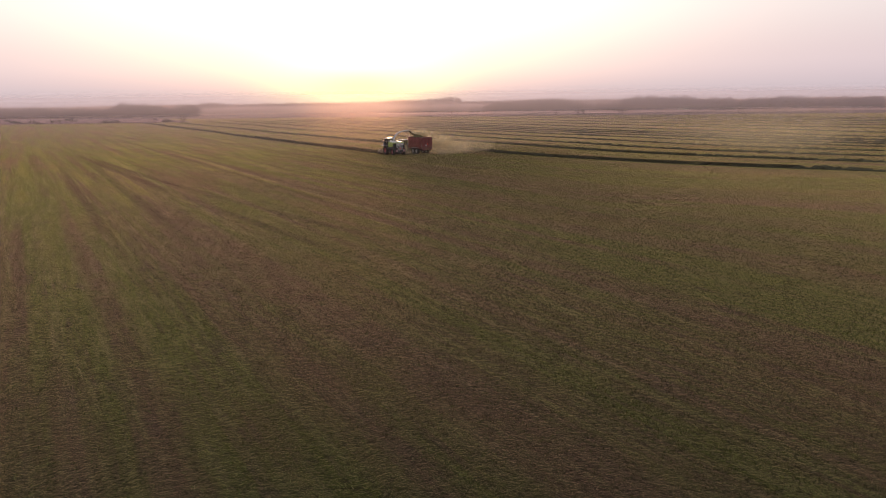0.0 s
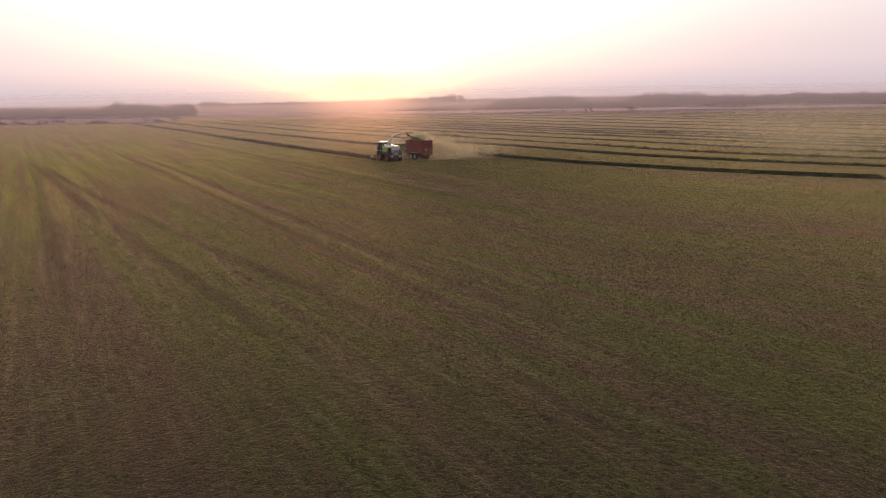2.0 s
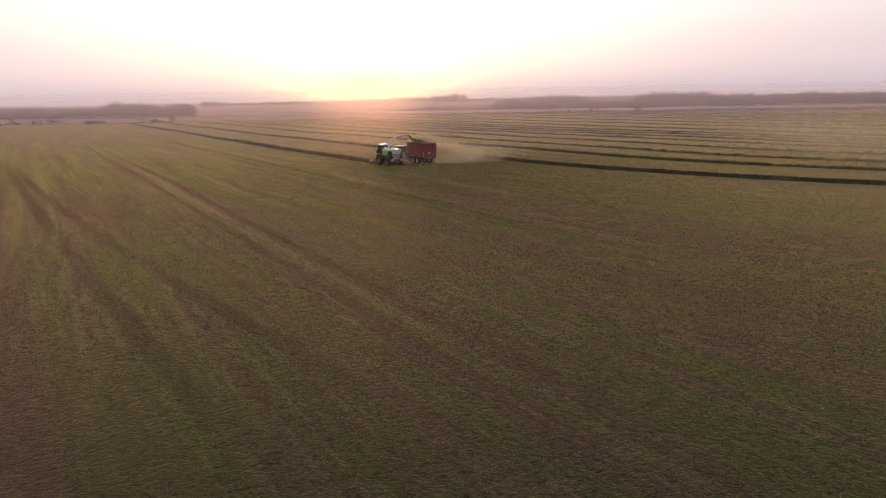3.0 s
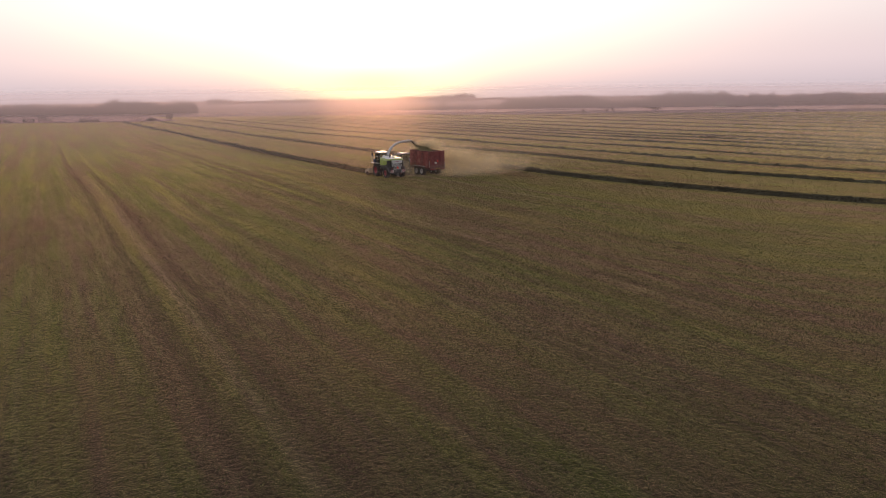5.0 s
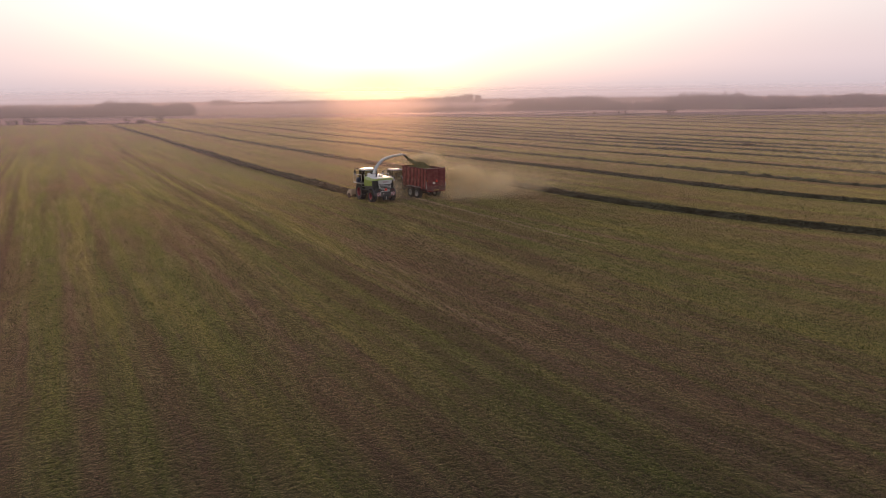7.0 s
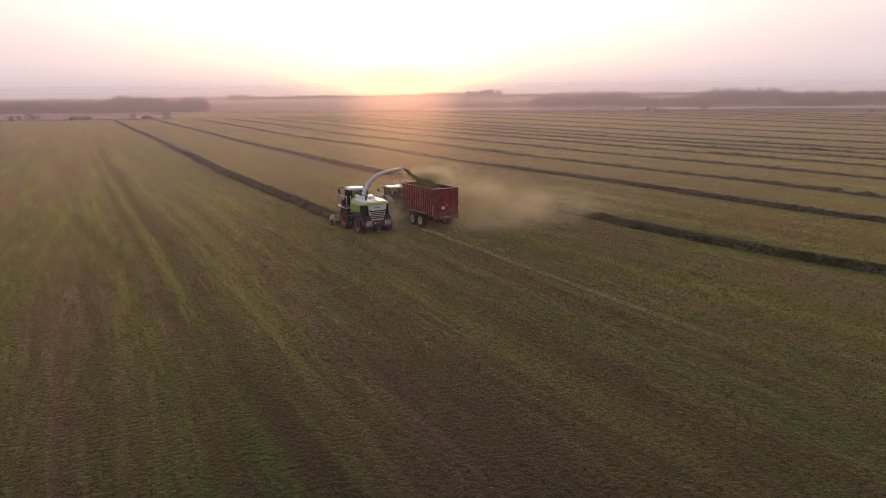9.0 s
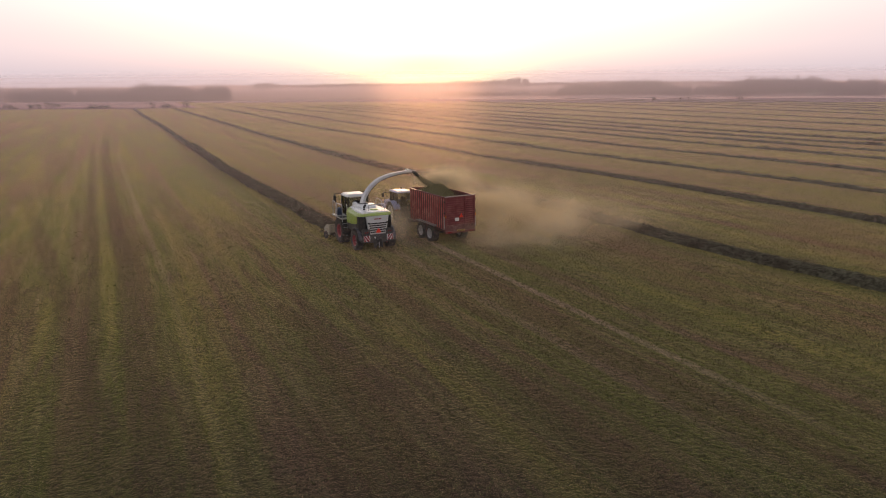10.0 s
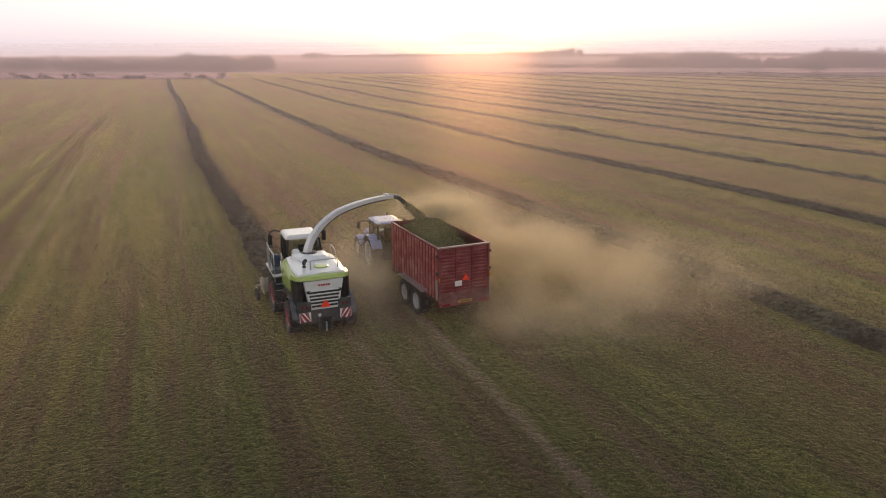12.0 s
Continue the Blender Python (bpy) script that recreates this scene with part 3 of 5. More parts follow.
ROWS = (-1.25, 22.8, 44.2, 61.0, 78.5, 95.0, 107.0, 118.0, 129.0, 148.5, 180.0, 211.0, 246.0, 272.0, 294.0, 314.0, 340.0)
for i, u0 in enumerate(ROWS):
    stop = 377 - 0.38 * u0 if u0 < 30 else 372 + 0.1 * u0
    if i == 0:
        windrow(u0, 6.4, stop, 0, 90, 1.65, 0.46, "windrow of wilted grass running up to the harvester's pickup")
    else:
        windrow(u0, -150, stop, -60 if i < 3 else 1, 70 if i < 3 else 0, 1.9 if i < 2 else 1.6, 0.34 if i < 2 else 0.30, "long windrow of wilted cut grass")

rng = np.random.default_rng(5)


def strands(u0, y0, y1, count, tall):
    """Loose stalks lying over a windrow."""
    y = rng.uniform(y0, y1, count)
    q = rng.normal(0, 0.42, count).clip(-1.15, 1.15)
    x = np.array([row_x(u0, b) for b in y]) + q * 1.15
    z = tall * np.maximum(1 - np.abs(q) ** 2.2, 0) ** 0.8 * 0.95 + rng.uniform(0.0, 0.17, count)
    c = np.stack([x, y, z], 1)
    a = rng.normal(0, 0.6, count)
    ln = rng.uniform(0.3, 0.9, count)
    d = np.stack([np.cos(a) * ln, np.sin(a) * ln, rng.uniform(-0.08, 0.16, count)], 1)
    w = np.stack([-np.sin(a), np.cos(a), rng.uniform(-0.5, 0.5, count)], 1) * rng.uniform(0.012, 0.045, count)[:, None]
    return np.stack([c - d * 0.5 - w, c - d * 0.5 + w, c + d * 0.5], 1)


st = np.concatenate([strands(-1.25, 6.6, 110, 20000, 0.46), strands(22.8, -70, 70, 36000, 0.36), strands(44.2, -40, 50, 9000, 0.30)])
tagged(triangles("loose_stalks", st, M_HAY), "loose grass stalks strewn over the windrows", "cut grass", kind="stuff")

n_c, per = 270000, 3
n_t = n_c * per
al, wd = rng.uniform(-0.15, 1.1, n_c) + rng.normal(0, 0.13, n_c), rng.normal(0, 0.55, n_c)
tx0 = -58 + 72 * al + wd * 33 * 0.88 + 6
ty0 = -132 + 138 * al - wd * 33 * 0.46
tx0, ty0 = np.repeat(tx0, per) + rng.normal(0, 0.045, n_t), np.repeat(ty0, per) + rng.normal(0, 0.045, n_t)
big = np.repeat(rng.uniform(0.45, 1.05, n_c) ** 1.5, per)
tall_t = rng.uniform(0.05, 0.15, n_t) * np.sqrt(big)
lean = rng.normal(0, 0.05, (n_t, 2)) * big[:, None]
ang = rng.uniform(0, np.pi, n_t)
wid_t = rng.uniform(0.008, 0.024, n_t)
tuft = np.zeros((n_t, 3, 3))
tuft[:, 0] = np.stack([tx0 - np.cos(ang) * wid_t, ty0 - np.sin(ang) * wid_t, np.full(n_t, -0.01)], 1)
tuft[:, 1] = np.stack([tx0 + np.cos(ang) * wid_t, ty0 + np.sin(ang) * wid_t, np.full(n_t, -0.01)], 1)
tuft[:, 2] = np.stack([tx0 + lean[:, 0], ty0 + lean[:, 1], tall_t], 1)
tuft[:, :, 2] += np.array([height(x, y) for x, y in zip(tx0, ty0)])[:, None]
tagged(triangles("stubble", tuft, M_TUFT), "short stubble of mown grass", "stubble", kind="stuff")

# ---------------------------------------------------------------- forage harvester
hv = thing("forage_harvester", "white and lime green forage harvester with red rims", "harvester", 0.13, 0.0, 2.2)


def ring(y, wt, wm, zb, zs, zt, mid=None):
    """One cross-section of the bonnet."""
    wl = mid if mid else wm
    return [(-wl, y, zb), (-wm, y, zs), (-wt, y, zt), (wt, y, zt), (wm, y, zs), (wl, y, zb)]


part("chassis", box(-0.55, 0.55, 0.1, 5.4, 0.75, 1.35, 0.03), M_BLACK, hv)
part("rear_axle", tube([(-1.2, 0.95, 0.75), (1.2, 0.95, 0.75)], 0.12), M_BLACK, hv)
part("front_axle", tube([(-1.4, 4.05, 0.98), (1.4, 4.05, 0.98)], 0.2), M_BLACK, hv)
part("side_panels", loft([ring(0.75, 1.2, 1.34, 2.0, 2.6, 2.84), ring(1.2, 1.2, 1.36, 1.95, 2.62, 2.88), ring(2.0, 1.22, 1.38, 1.85, 2.66, 2.93), ring(3.25, 1.16, 1.34, 1.75, 2.7, 2.96)], bevel=0.05), M_LIME, hv, "lime green side panels")
part("lower_panels", loft([ring(0.8, 1.28, 1.3, 1.3, 1.9, 2.02), ring(3.2, 1.28, 1.3, 1.3, 1.7, 1.86)], bevel=0.03), M_GREY, hv, "dark grey lower side panels")
rear_rim = loft([[(-1.37, 0.85, 2.58), (-1.2, 0.95, 2.64), (-1.2, 0.95, 2.86), (-1.32, 0.85, 2.82)]] + [[(x, y, z), (x * 0.94, y + 0.35, z + 0.03), (x * 0.94, y + 0.35, z + 0.22), (x * 0.98, y + 0.04, z + 0.18)] for x, y, z in ((-1.24, 0.2, 2.66), (-1.0, -0.04, 2.69), (-0.5, -0.14, 2.71), (0.0, -0.17, 2.72), (0.5, -0.14, 2.71), (1.0, -0.04, 2.69), (1.24, 0.2, 2.66))] + [[(1.37, 0.85, 2.58), (1.2, 0.95, 2.64), (1.2, 0.95, 2.86), (1.32, 0.85, 2.82)]], bevel=0.02)
part("rear_rim", rear_rim, M_LIME, hv, "curved lime green rim of the bonnet")
bonnet = part("bonnet", loft([ring(0.12, 0.95, 1.1, 2.80, 2.90, 2.97), ring(0.8, 1.0, 1.16, 2.82, 2.93, 3.0), ring(2.2, 1.02, 1.18, 2.82, 2.96, 3.03), ring(3.3, 0.9, 1.1, 2.8, 2.94, 3.0)], bevel=0.04), M_WHITE, hv, "white engine bonnet")
part("air_intake", loft([ring(1.7, 0.5, 0.62, 2.95, 3.05, 3.08), ring(2.2, 0.66, 0.8, 2.95, 3.14, 3.20), ring(3.1, 0.7, 0.85, 2.95, 3.14, 3.20)], bevel=0.05), M_WHITE, bonnet, "raised white cowling")
part("intake_screen", lathe([(0.0001, 0.02), (0.3, 0.02), (0.34, 0.0), (0.34, -0.05), (0.0001, -0.05)], 24), M_LIME, bonnet, "round green intake screen", Matrix.Translation((0.15, 1.05, 3.03)) @ Matrix.Rotation(radians(-90), 4, "Y"))
part("turret_guard", loft([[(-0.78, 3.05, 2.96), (-0.38, 3.05, 2.96), (-0.38, 3.5, 2.96), (-0.78, 3.5, 2.96)], [(-0.74, 3.15, 3.3), (-0.42, 3.15, 3.3), (-0.42, 3.5, 3.3), (-0.74, 3.5, 3.3)]], bevel=0.05), M_WHITE, bonnet, "white guard beside the spout")
part("exhaust", tube(smooth_path([(-0.62, 1.1, 2.98), (-0.62, 1.1, 3.2), (-0.6, 1.02, 3.33), (-0.58, 0.9, 3.38)], 4), 0.085, 12), M_BLACK, bonnet, "black exhaust stub")
part("grab_rail", tube(smooth_path([(-0.42, 0.62, 3.0), (-0.42, 0.6, 3.36), (-0.3, 0.58, 3.44), (0.7, 0.58, 3.44), (0.82, 0.6, 3.36), (0.84, 0.62, 3.0)], 5), 0.032, 8), M_STEEL, bonnet, "bent steel grab rail")
part("side_rail", tube(smooth_path([(0.98, 1.6, 3.02), (0.98, 1.55, 3.5), (1.0, 2.6, 3.55), (1.0, 2.9, 3.1)], 5), 0.02, 8), M_STEEL, bonnet)
part("rear_recess", loft([[(-1.16, 0.10, 2.66), (1.16, 0.10, 2.66), (1.1, 0.13, 1.75), (-1.1, 0.13, 1.75)], [(-1.16, 0.3, 2.66), (1.16, 0.3, 2.66), (1.1, 0.3, 1.75), (-1.1, 0.3, 1.75)]]), M_BLACK, hv, "dark recessed rear flank")
for s in (-1, 1):
    part("rear_corner", loft([[(s * 1.35, 0.95, 1.55), (s * 1.35, 0.95, 2.62), (s * 0.9, 0.95, 2.7), (s * 0.9, 0.95, 1.55)], [(s * 1.33, 0.5, 1.5), (s * 1.31, 0.5, 2.64), (s * 0.85, 0.5, 2.7), (s * 0.85, 0.5, 1.5)], [(s * 1.2, 0.15, 1.45), (s * 1.16, 0.12, 2.66), (s * 0.8, 0.3, 2.7), (s * 0.8, 0.3, 1.45)], [(s * 0.98, -0.03, 1.42), (s * 0.97, -0.06, 2.68), (s * 0.75, 0.2, 2.7), (s * 0.75, 0.2, 1.42)]], bevel=0.02), M_BLACK, hv, "black wrap-around rear corner panel")
grille = part("grille", loft([[(-0.9, -0.14, 2.68), (0.9, -0.14, 2.68), (0.66, -0.08, 1.30), (-0.66, -0.08, 1.30)], [(-0.95, 0.12, 2.68), (0.95, 0.12, 2.68), (0.68, 0.14, 1.30), (-0.68, 0.14, 1.30)]], bevel=0.03), M_LIGHT, hv, "pale grey louvred rear grille")
for k in range(5):
    z = 2.16 - 0.165 * k
    hw = 0.66 + 0.24 * (z - 1.3) / 1.38 - 0.1
    yb = -0.08 - 0.06 * (z - 1.3) / 1.38
    part("louvre_gap", box(-hw, hw, yb - 0.012, yb + 0.05, z - 0.075, z + 0.035, 0.01), M_BLACK, grille)
    part("louvre_slat", loft([[(-hw, yb - 0.05, z + 0.03), (-hw, yb + 0.02, z + 0.06), (-hw, yb + 0.02, z + 0.085), (-hw, yb - 0.055, z + 0.055)], [(hw, yb - 0.05, z + 0.03), (hw, yb + 0.02, z + 0.06), (hw, yb + 0.02, z + 0.085), (hw, yb - 0.055, z + 0.055)]]), M_LIGHT, grille)
for s in (-1, 1):
    part("work_lamp", box(s * 0.72 - 0.08, s * 0.72 + 0.08, -0.17, -0.08, 2.12, 2.24, 0.015), M_BLACK, grille, "small dark work lamp")
for k in range(5):
    part("emblem_bar", box(-0.27 + 0.115 * k, -0.18 + 0.115 * k, -0.152, -0.125, 2.43, 2.52, 0.008), M_RIM_RED, grille, "red emblem bar")
tri = bmesh.new()
for y in (-0.2, -0.17):
    for p in ((-0.18, 1.42), (0.18, 1.42), (0.21, 1.47), (0.04, 1.74), (-0.04, 1.74), (-0.21, 1.47)):
        tri.verts.new((p[0] + 0.02, y, p[1]))
tri.verts.ensure_lookup_table()
for j in range(6):
    tri.faces.new((tri.verts[j], tri.verts[(j + 1) % 6], tri.verts[6 + (j + 1) % 6], tri.verts[6 + j]))
tri.faces.new(tri.verts[0:6]), tri.faces.new(tri.verts[6:12])
part("warning_triangle", tri, M_SIGNAL, hv, "red slow-vehicle triangle")
part("bumper", loft([[(-1.42, 0.34, 0.78), (-1.42, 0.34, 1.4), (-1.42, 0.8, 1.5), (-1.42, 0.8, 0.8)], [(-1.2, -0.05, 0.7), (-1.2, -0.05, 1.32), (-1.2, 0.5, 1.5), (-1.2, 0.5, 0.72)], [(-0.6, -0.16, 0.66), (-0.6, -0.14, 1.28), (-0.6, 0.4, 1.4), (-0.6, 0.4, 0.7)], [(0.6, -0.16, 0.66), (0.6, -0.14, 1.28), (0.6, 0.4, 1.4), (0.6, 0.4, 0.7)], [(1.2, -0.05, 0.7), (1.2, -0.05, 1.32), (1.2, 0.5, 1.5), (1.2, 0.5, 0.72)], [(1.42, 0.34, 0.78), (1.42, 0.34, 1.4), (1.42, 0.8, 1.5), (1.42, 0.8, 0.8)]], bevel=0.03), M_GREY, hv, "dark grey rear bumper")
for s in (-1, 1):
    block = part("lamp_block", box(s * 0.92 - 0.3, s * 0.92 + 0.3, -0.13, 0.2, 1.28, 1.72, 0.04), M_GREY, hv, "dark grey rear lamp block")
    for k in range(2):
        part("tail_lamp", lathe([(0.0001, -0.02), (0.05, -0.02), (0.055, 0.02), (0.0001, 0.02)], 14), M_LAMP_RED, block, "round red tail lamp", Matrix.Translation((s * (0.84 + 0.17 * k), -0.135, 1.48)) @ Matrix.Rotation(radians(90), 4, "Z"))
    board = part("warning_board", box(s * 0.93 - 0.26, s * 0.93 + 0.26, -0.215, -0.195, 0.82, 1.26, 0.005), M_WHITE, hv, "white and red striped warning board")
    for k in range(3):
        c = -0.50 + 0.28 * k
        st_b = bmesh.new()
        quad = []
        for (a, b) in ((c, 0.0), (c + 0.17, 0.0), (c + 0.17 + 0.36, 0.44), (c + 0.36, 0.44)):
            quad.append((s * 0.93 + min(max(a, -0.25), 0.25) * s, b + 0.82))
        fr = [st_b.verts.new((q[0], -0.221, q[1])) for q in quad]
        bk = [st_b.verts.new((q[0], -0.212, q[1])) for q in quad]
        st_b.faces.new(fr), st_b.faces.new(bk)
        for j in range(4):
            st_b.faces.new((fr[j], fr[(j + 1) % 4], bk[(j + 1) % 4], bk[j]))
        part("stripe", st_b, M_RIM_RED, board, "red diagonal stripe")
    part("rear_fender", loft([[(s * (0.98 + 0.50 * k), 0.95 + 1.0 * math.cos(a), 0.75 + 1.0 * math.sin(a)) for k in (0, 1)] + [(s * (0.98 + 0.50 * k), 0.95 + 0.93 * math.cos(a), 0.75 + 0.93 * math.sin(a)) for k in (1, 0)] for a in (radians(10 + 16 * j) for j in range(11))], bevel=0.0), M_FENDER, hv, "dark grey arched fender")
part("speed_disc", lathe([(0.0001, 0.0), (0.075, 0.0), (0.075, 0.02), (0.0001, 0.02)], 20), M_LIGHT, hv, "round white speed disc", Matrix.Translation((-0.26, -0.17, 1.06)) @ Matrix.Rotation(radians(90), 4, "Z"))
hitch = part("tow_hitch", box(-0.24, 0.24, -0.28, 0.2, 0.42, 0.95, 0.03), M_BLACK, hv, "black tow hitch block")
for s in (-1, 1):
    part("hitch_plate", box(s * 0.27 - 0.035, s * 0.27 + 0.035, -0.34, 0.1, 0.30, 0.98, 0.015), M_GREY, hitch)
part("hitch_pin", tube([(0, -0.3, 0.3), (0, -0.3, 0.75)], 0.04), M_STEEL, hitch)
for s in (-1, 1):
    wheel(hv, s * 1.30, 0.95, 0.77, 0.56, M_RIM_RED, "red rim with a dusty black tyre", s, 18)
    wheel(hv, s * 1.42, 4.05, 1.0, 0.74, M_RIM_RED, "large red rim with a dusty black tyre", s, 20, 0.54)
# cab
cab = part("cab_floor", box(-0.86, 0.86, 4.05, 5.95, 1.9, 2.12, 0.03), M_GREY, hv, "cab on the harvester's front")
part("cab_back_wall", box(-0.84, 0.84, 4.0, 4.1, 2.1, 2.75, 0.02), M_BLACK, cab)
for sx, y0, y1 in ((-1, 4.12, 4.25), (1, 4.12, 4.25), (-1, 5.75, 6.0), (1, 5.75, 6.0), (-1, 4.95, 5.05), (1, 4.95, 5.05)):
    part("pillar", tube([(sx * 0.86, (y0 + y1) / 2, 2.05), (sx * 0.85, (y0 + y1) / 2 - 0.02, 2.9), (sx * 0.78, (y0 + y1) / 2, 3.6)], 0.055, 8), M_BLACK, cab)
for sx in (-1, 1):
    for y0, y1 in ((4.22, 4.95), (5.05, 5.78)):
        part("side_window", loft([[(sx * 0.86, y0, 2.12), (sx * 0.86, y1, 2.12), (sx * 0.785, y1, 3.58), (sx * 0.785, y0, 3.58)], [(sx * 0.848, y0, 2.12), (sx * 0.848, y1, 2.12), (sx * 0.773, y1, 3.58), (sx * 0.773, y0, 3.58)]]), M_GLASS, cab, "dusty tinted glass")
part("rear_window", box(-0.78, 0.78, 4.10, 4.115, 2.75, 3.54, 0), M_GLASS, cab, "dusty tinted glass")
part("windscreen", box(-0.78, 0.78, 5.95, 5.965, 2.12, 3.58, 0), M_GLASS, cab, "dusty tinted glass")
roof = part("cab_roof", loft([[(-0.82, 4.45, 3.5), (0.82, 4.45, 3.5), (0.82, 6.1, 3.5), (-0.82, 6.1, 3.5)], [(-0.86, 4.4, 3.56), (0.86, 4.4, 3.56), (0.86, 6.15, 3.56), (-0.86, 6.15, 3.56)], [(-0.82, 4.45, 3.66), (0.82, 4.45, 3.66), (0.82, 6.1, 3.68), (-0.82, 6.1, 3.68)], [(-0.66, 4.5, 3.74), (0.66, 4.5, 3.74), (0.66, 5.9, 3.74), (-0.66, 5.9, 3.74)]], bevel=0.03), M_WHITE, cab, "white cab roof")
part("beacon", lathe([(0.0001, 0.12), (0.035, 0.11), (0.05, 0.08), (0.05, 0.0), (0.0001, 0.0)], 14), M_AMBER, hv, "amber beacon on the roof", Matrix.Translation((-0.78, 6.0, 3.66)) @ Matrix.Rotation(radians(-90), 4, "Y"))
part("seat_base", box(-0.28, 0.28, 4.5, 5.05, 2.15, 2.6, 0.06), M_SEAT, cab, "driver's seat, empty")
part("seat_back", box(-0.26, 0.26, 4.4, 4.55, 2.55, 3.25, 0.06), M_SEAT, cab)
part("console", box(0.3, 0.52, 4.7, 5.4, 2.12, 2.75, 0.04), M_BLACK, cab)
part("steering_column", tube([(0, 5.7, 2.1), (0, 5.45, 2.8)], 0.05), M_BLACK, cab)
for s in (-1, 1):
    arm = part("mirror_arm", tube(smooth_path([(s * 0.8, 6.0, 3.62), (s * 1.15, 6.1, 3.68), (s * 1.38, 6.0, 3.6), (s * 1.4, 5.95, 3.5)], 4), 0.035, 8), M_BLACK, hv, "black mirror arm")
    part("mirror", box(s * 1.4 - 0.11, s * 1.4 + 0.11, 5.86, 5.98, 2.98, 3.52, 0.04), M_BLACK, arm, "tall black side mirror")
platform = part("platform", box(-1.72, -0.86, 3.3, 5.9, 1.98, 2.06, 0.015), M_STEEL, hv, "steel access platform")
for pts in ([(-1.66, 3.3, 0.7), (-1.66, 3.3, 3.0), (-1.64, 3.7, 3.1), (-1.64, 4.6, 3.1), (-1.64, 4.75, 3.0), (-1.64, 4.75, 2.05)], [(-1.3, 3.15, 0.7), (-1.3, 3.15, 3.0), (-1.28, 3.35, 3.1), (-1.2, 3.4, 2.9)], [(-1.64, 5.1, 2.05), (-1.64, 5.1, 3.0), (-1.62, 5.3, 3.1), (-1.6, 5.8, 3.1), (-1.58, 5.88, 2.05)]):
    part("handrail", tube(smooth_path(pts, 4), 0.03, 8), M_STEEL, platform, "bent steel handrail")
for k in range(4):
    part("ladder_step", box(-1.66, -1.3, 3.1, 3.28, 0.72 + 0.32 * k, 0.76 + 0.32 * k, 0.008), M_STEEL, platform)
part("canister", loft([[(-1.5, 4.95, 2.06), (-1.1, 4.95, 2.06), (-1.1, 5.4, 2.06), (-1.5, 5.4, 2.06)], [(-1.5, 4.95, 2.55), (-1.1, 4.95, 2.55), (-1.1, 5.4, 2.55), (-1.5, 5.4, 2.55)], [(-1.4, 5.05, 2.66), (-1.2, 5.05, 2.66), (-1.2, 5.3, 2.66), (-1.4, 5.3, 2.66)]], bevel=0.03), M_BLUE, hv, "blue canister on the platform")
part("front_fender", loft([[(s, 4.05 + 1.12 * math.cos(a), 1.0 + 1.12 * math.sin(a)) for s in (-1.7, -1.1)] + [(s, 4.05 + 1.07 * math.cos(a), 1.0 + 1.07 * math.sin(a)) for s in (-1.1, -1.7)] for a in (radians(40 + 14 * j) for j in range(9))]), M_BLACK, hv)
part("front_fender", loft([[(s, 4.05 + 1.12 * math.cos(a), 1.0 + 1.12 * math.sin(a)) for s in (1.7, 1.1)] + [(s, 4.05 + 1.07 * math.cos(a), 1.0 + 1.07 * math.sin(a)) for s in (1.1, 1.7)] for a in (radians(40 + 14 * j) for j in range(9))]), M_BLACK, hv)
part("feeder_housing", loft([[(-0.5, 4.8, 0.6), (0.5, 4.8, 0.6), (0.5, 4.8, 1.7), (-0.5, 4.8, 1.7)], [(-0.5, 6.6, 0.35), (0.5, 6.6, 0.35), (0.5, 6.6, 1.1), (-0.5, 6.6, 1.1)]], bevel=0.04), M_GREY, hv)
# discharge spout: a channel with a flat top that leans over the trailer
part("spout_turret", lathe([(0.0001, 0.0), (0.4, 0.0), (0.4, 0.2), (0.3, 0.25), (0.0001, 0.25)], 28), M_GREY, hv, "", Matrix.Translation((0.0, 2.95, 3.0)) @ Matrix.Rotation(radians(-90), 4, "Y"))
SPOUT = [(-0.08, 2.92, 3.2), (0.02, 2.96, 3.55), (0.32, 3.08, 4.03), (0.85, 3.31, 4.52), (1.59, 3.65, 4.92), (2.54, 4.07, 5.14), (3.5, 4.5, 5.24), (4.45, 4.93, 5.26), (4.96, 5.15, 5.20)]


def channel(points, half, deep, bm=None):
    """A box-section chute along the points; half widths and depths go along it."""
    rings = []
    pts = [Vector(p) for p in points]
    for i, p in enumerate(pts):
        d = (pts[min(i + 1, len(pts) - 1)] - pts[max(i - 1, 0)]).normalized()
        side = Vector((-0.41, 0.91, 0.0))
        side = (side - d * side.dot(d)).normalized()
        top = side.cross(d)
        if top.dot(Vector((-0.6, -0.25, 1))) < 0:
            top = -top
        f = i / (len(pts) - 1)
        w, h = half[0] + (half[1] - half[0]) * f, deep[0] + (deep[1] - deep[0]) * f
        rings.append([p + side * a + top * b for a, b in ((-w, -h), (-w, h * 0.7), (-w * 0.75, h), (w * 0.75, h), (w, h * 0.7), (w, -h))])
    return loft(rings, True, bm)


back = hv.matrix_basis.inverted()
spout = part("spout", channel(smooth_path([back @ Vector(p) for p in SPOUT], 5), (0.165, 0.12), (0.155, 0.08)), M_SPOUT, hv, "long curved silver discharge spout")
part("spout_rib", channel(smooth_path([back @ (Vector(p) + Vector((0.05, 0.02, -0.135))) for p in SPOUT[1:-1]], 5), (0.14, 0.10), (0.04, 0.03)), M_GREY, spout, "dark underside of the spout")
part("spout_hinge", box(-0.09, 0.09, -0.15, 0.15, -0.08, 0.07, 0.02), M_WHITE, spout, "", Matrix.Translation(back @ Vector((4.5, 4.93, 5.38))) @ Matrix.Rotation(radians(24), 4, "Z"))
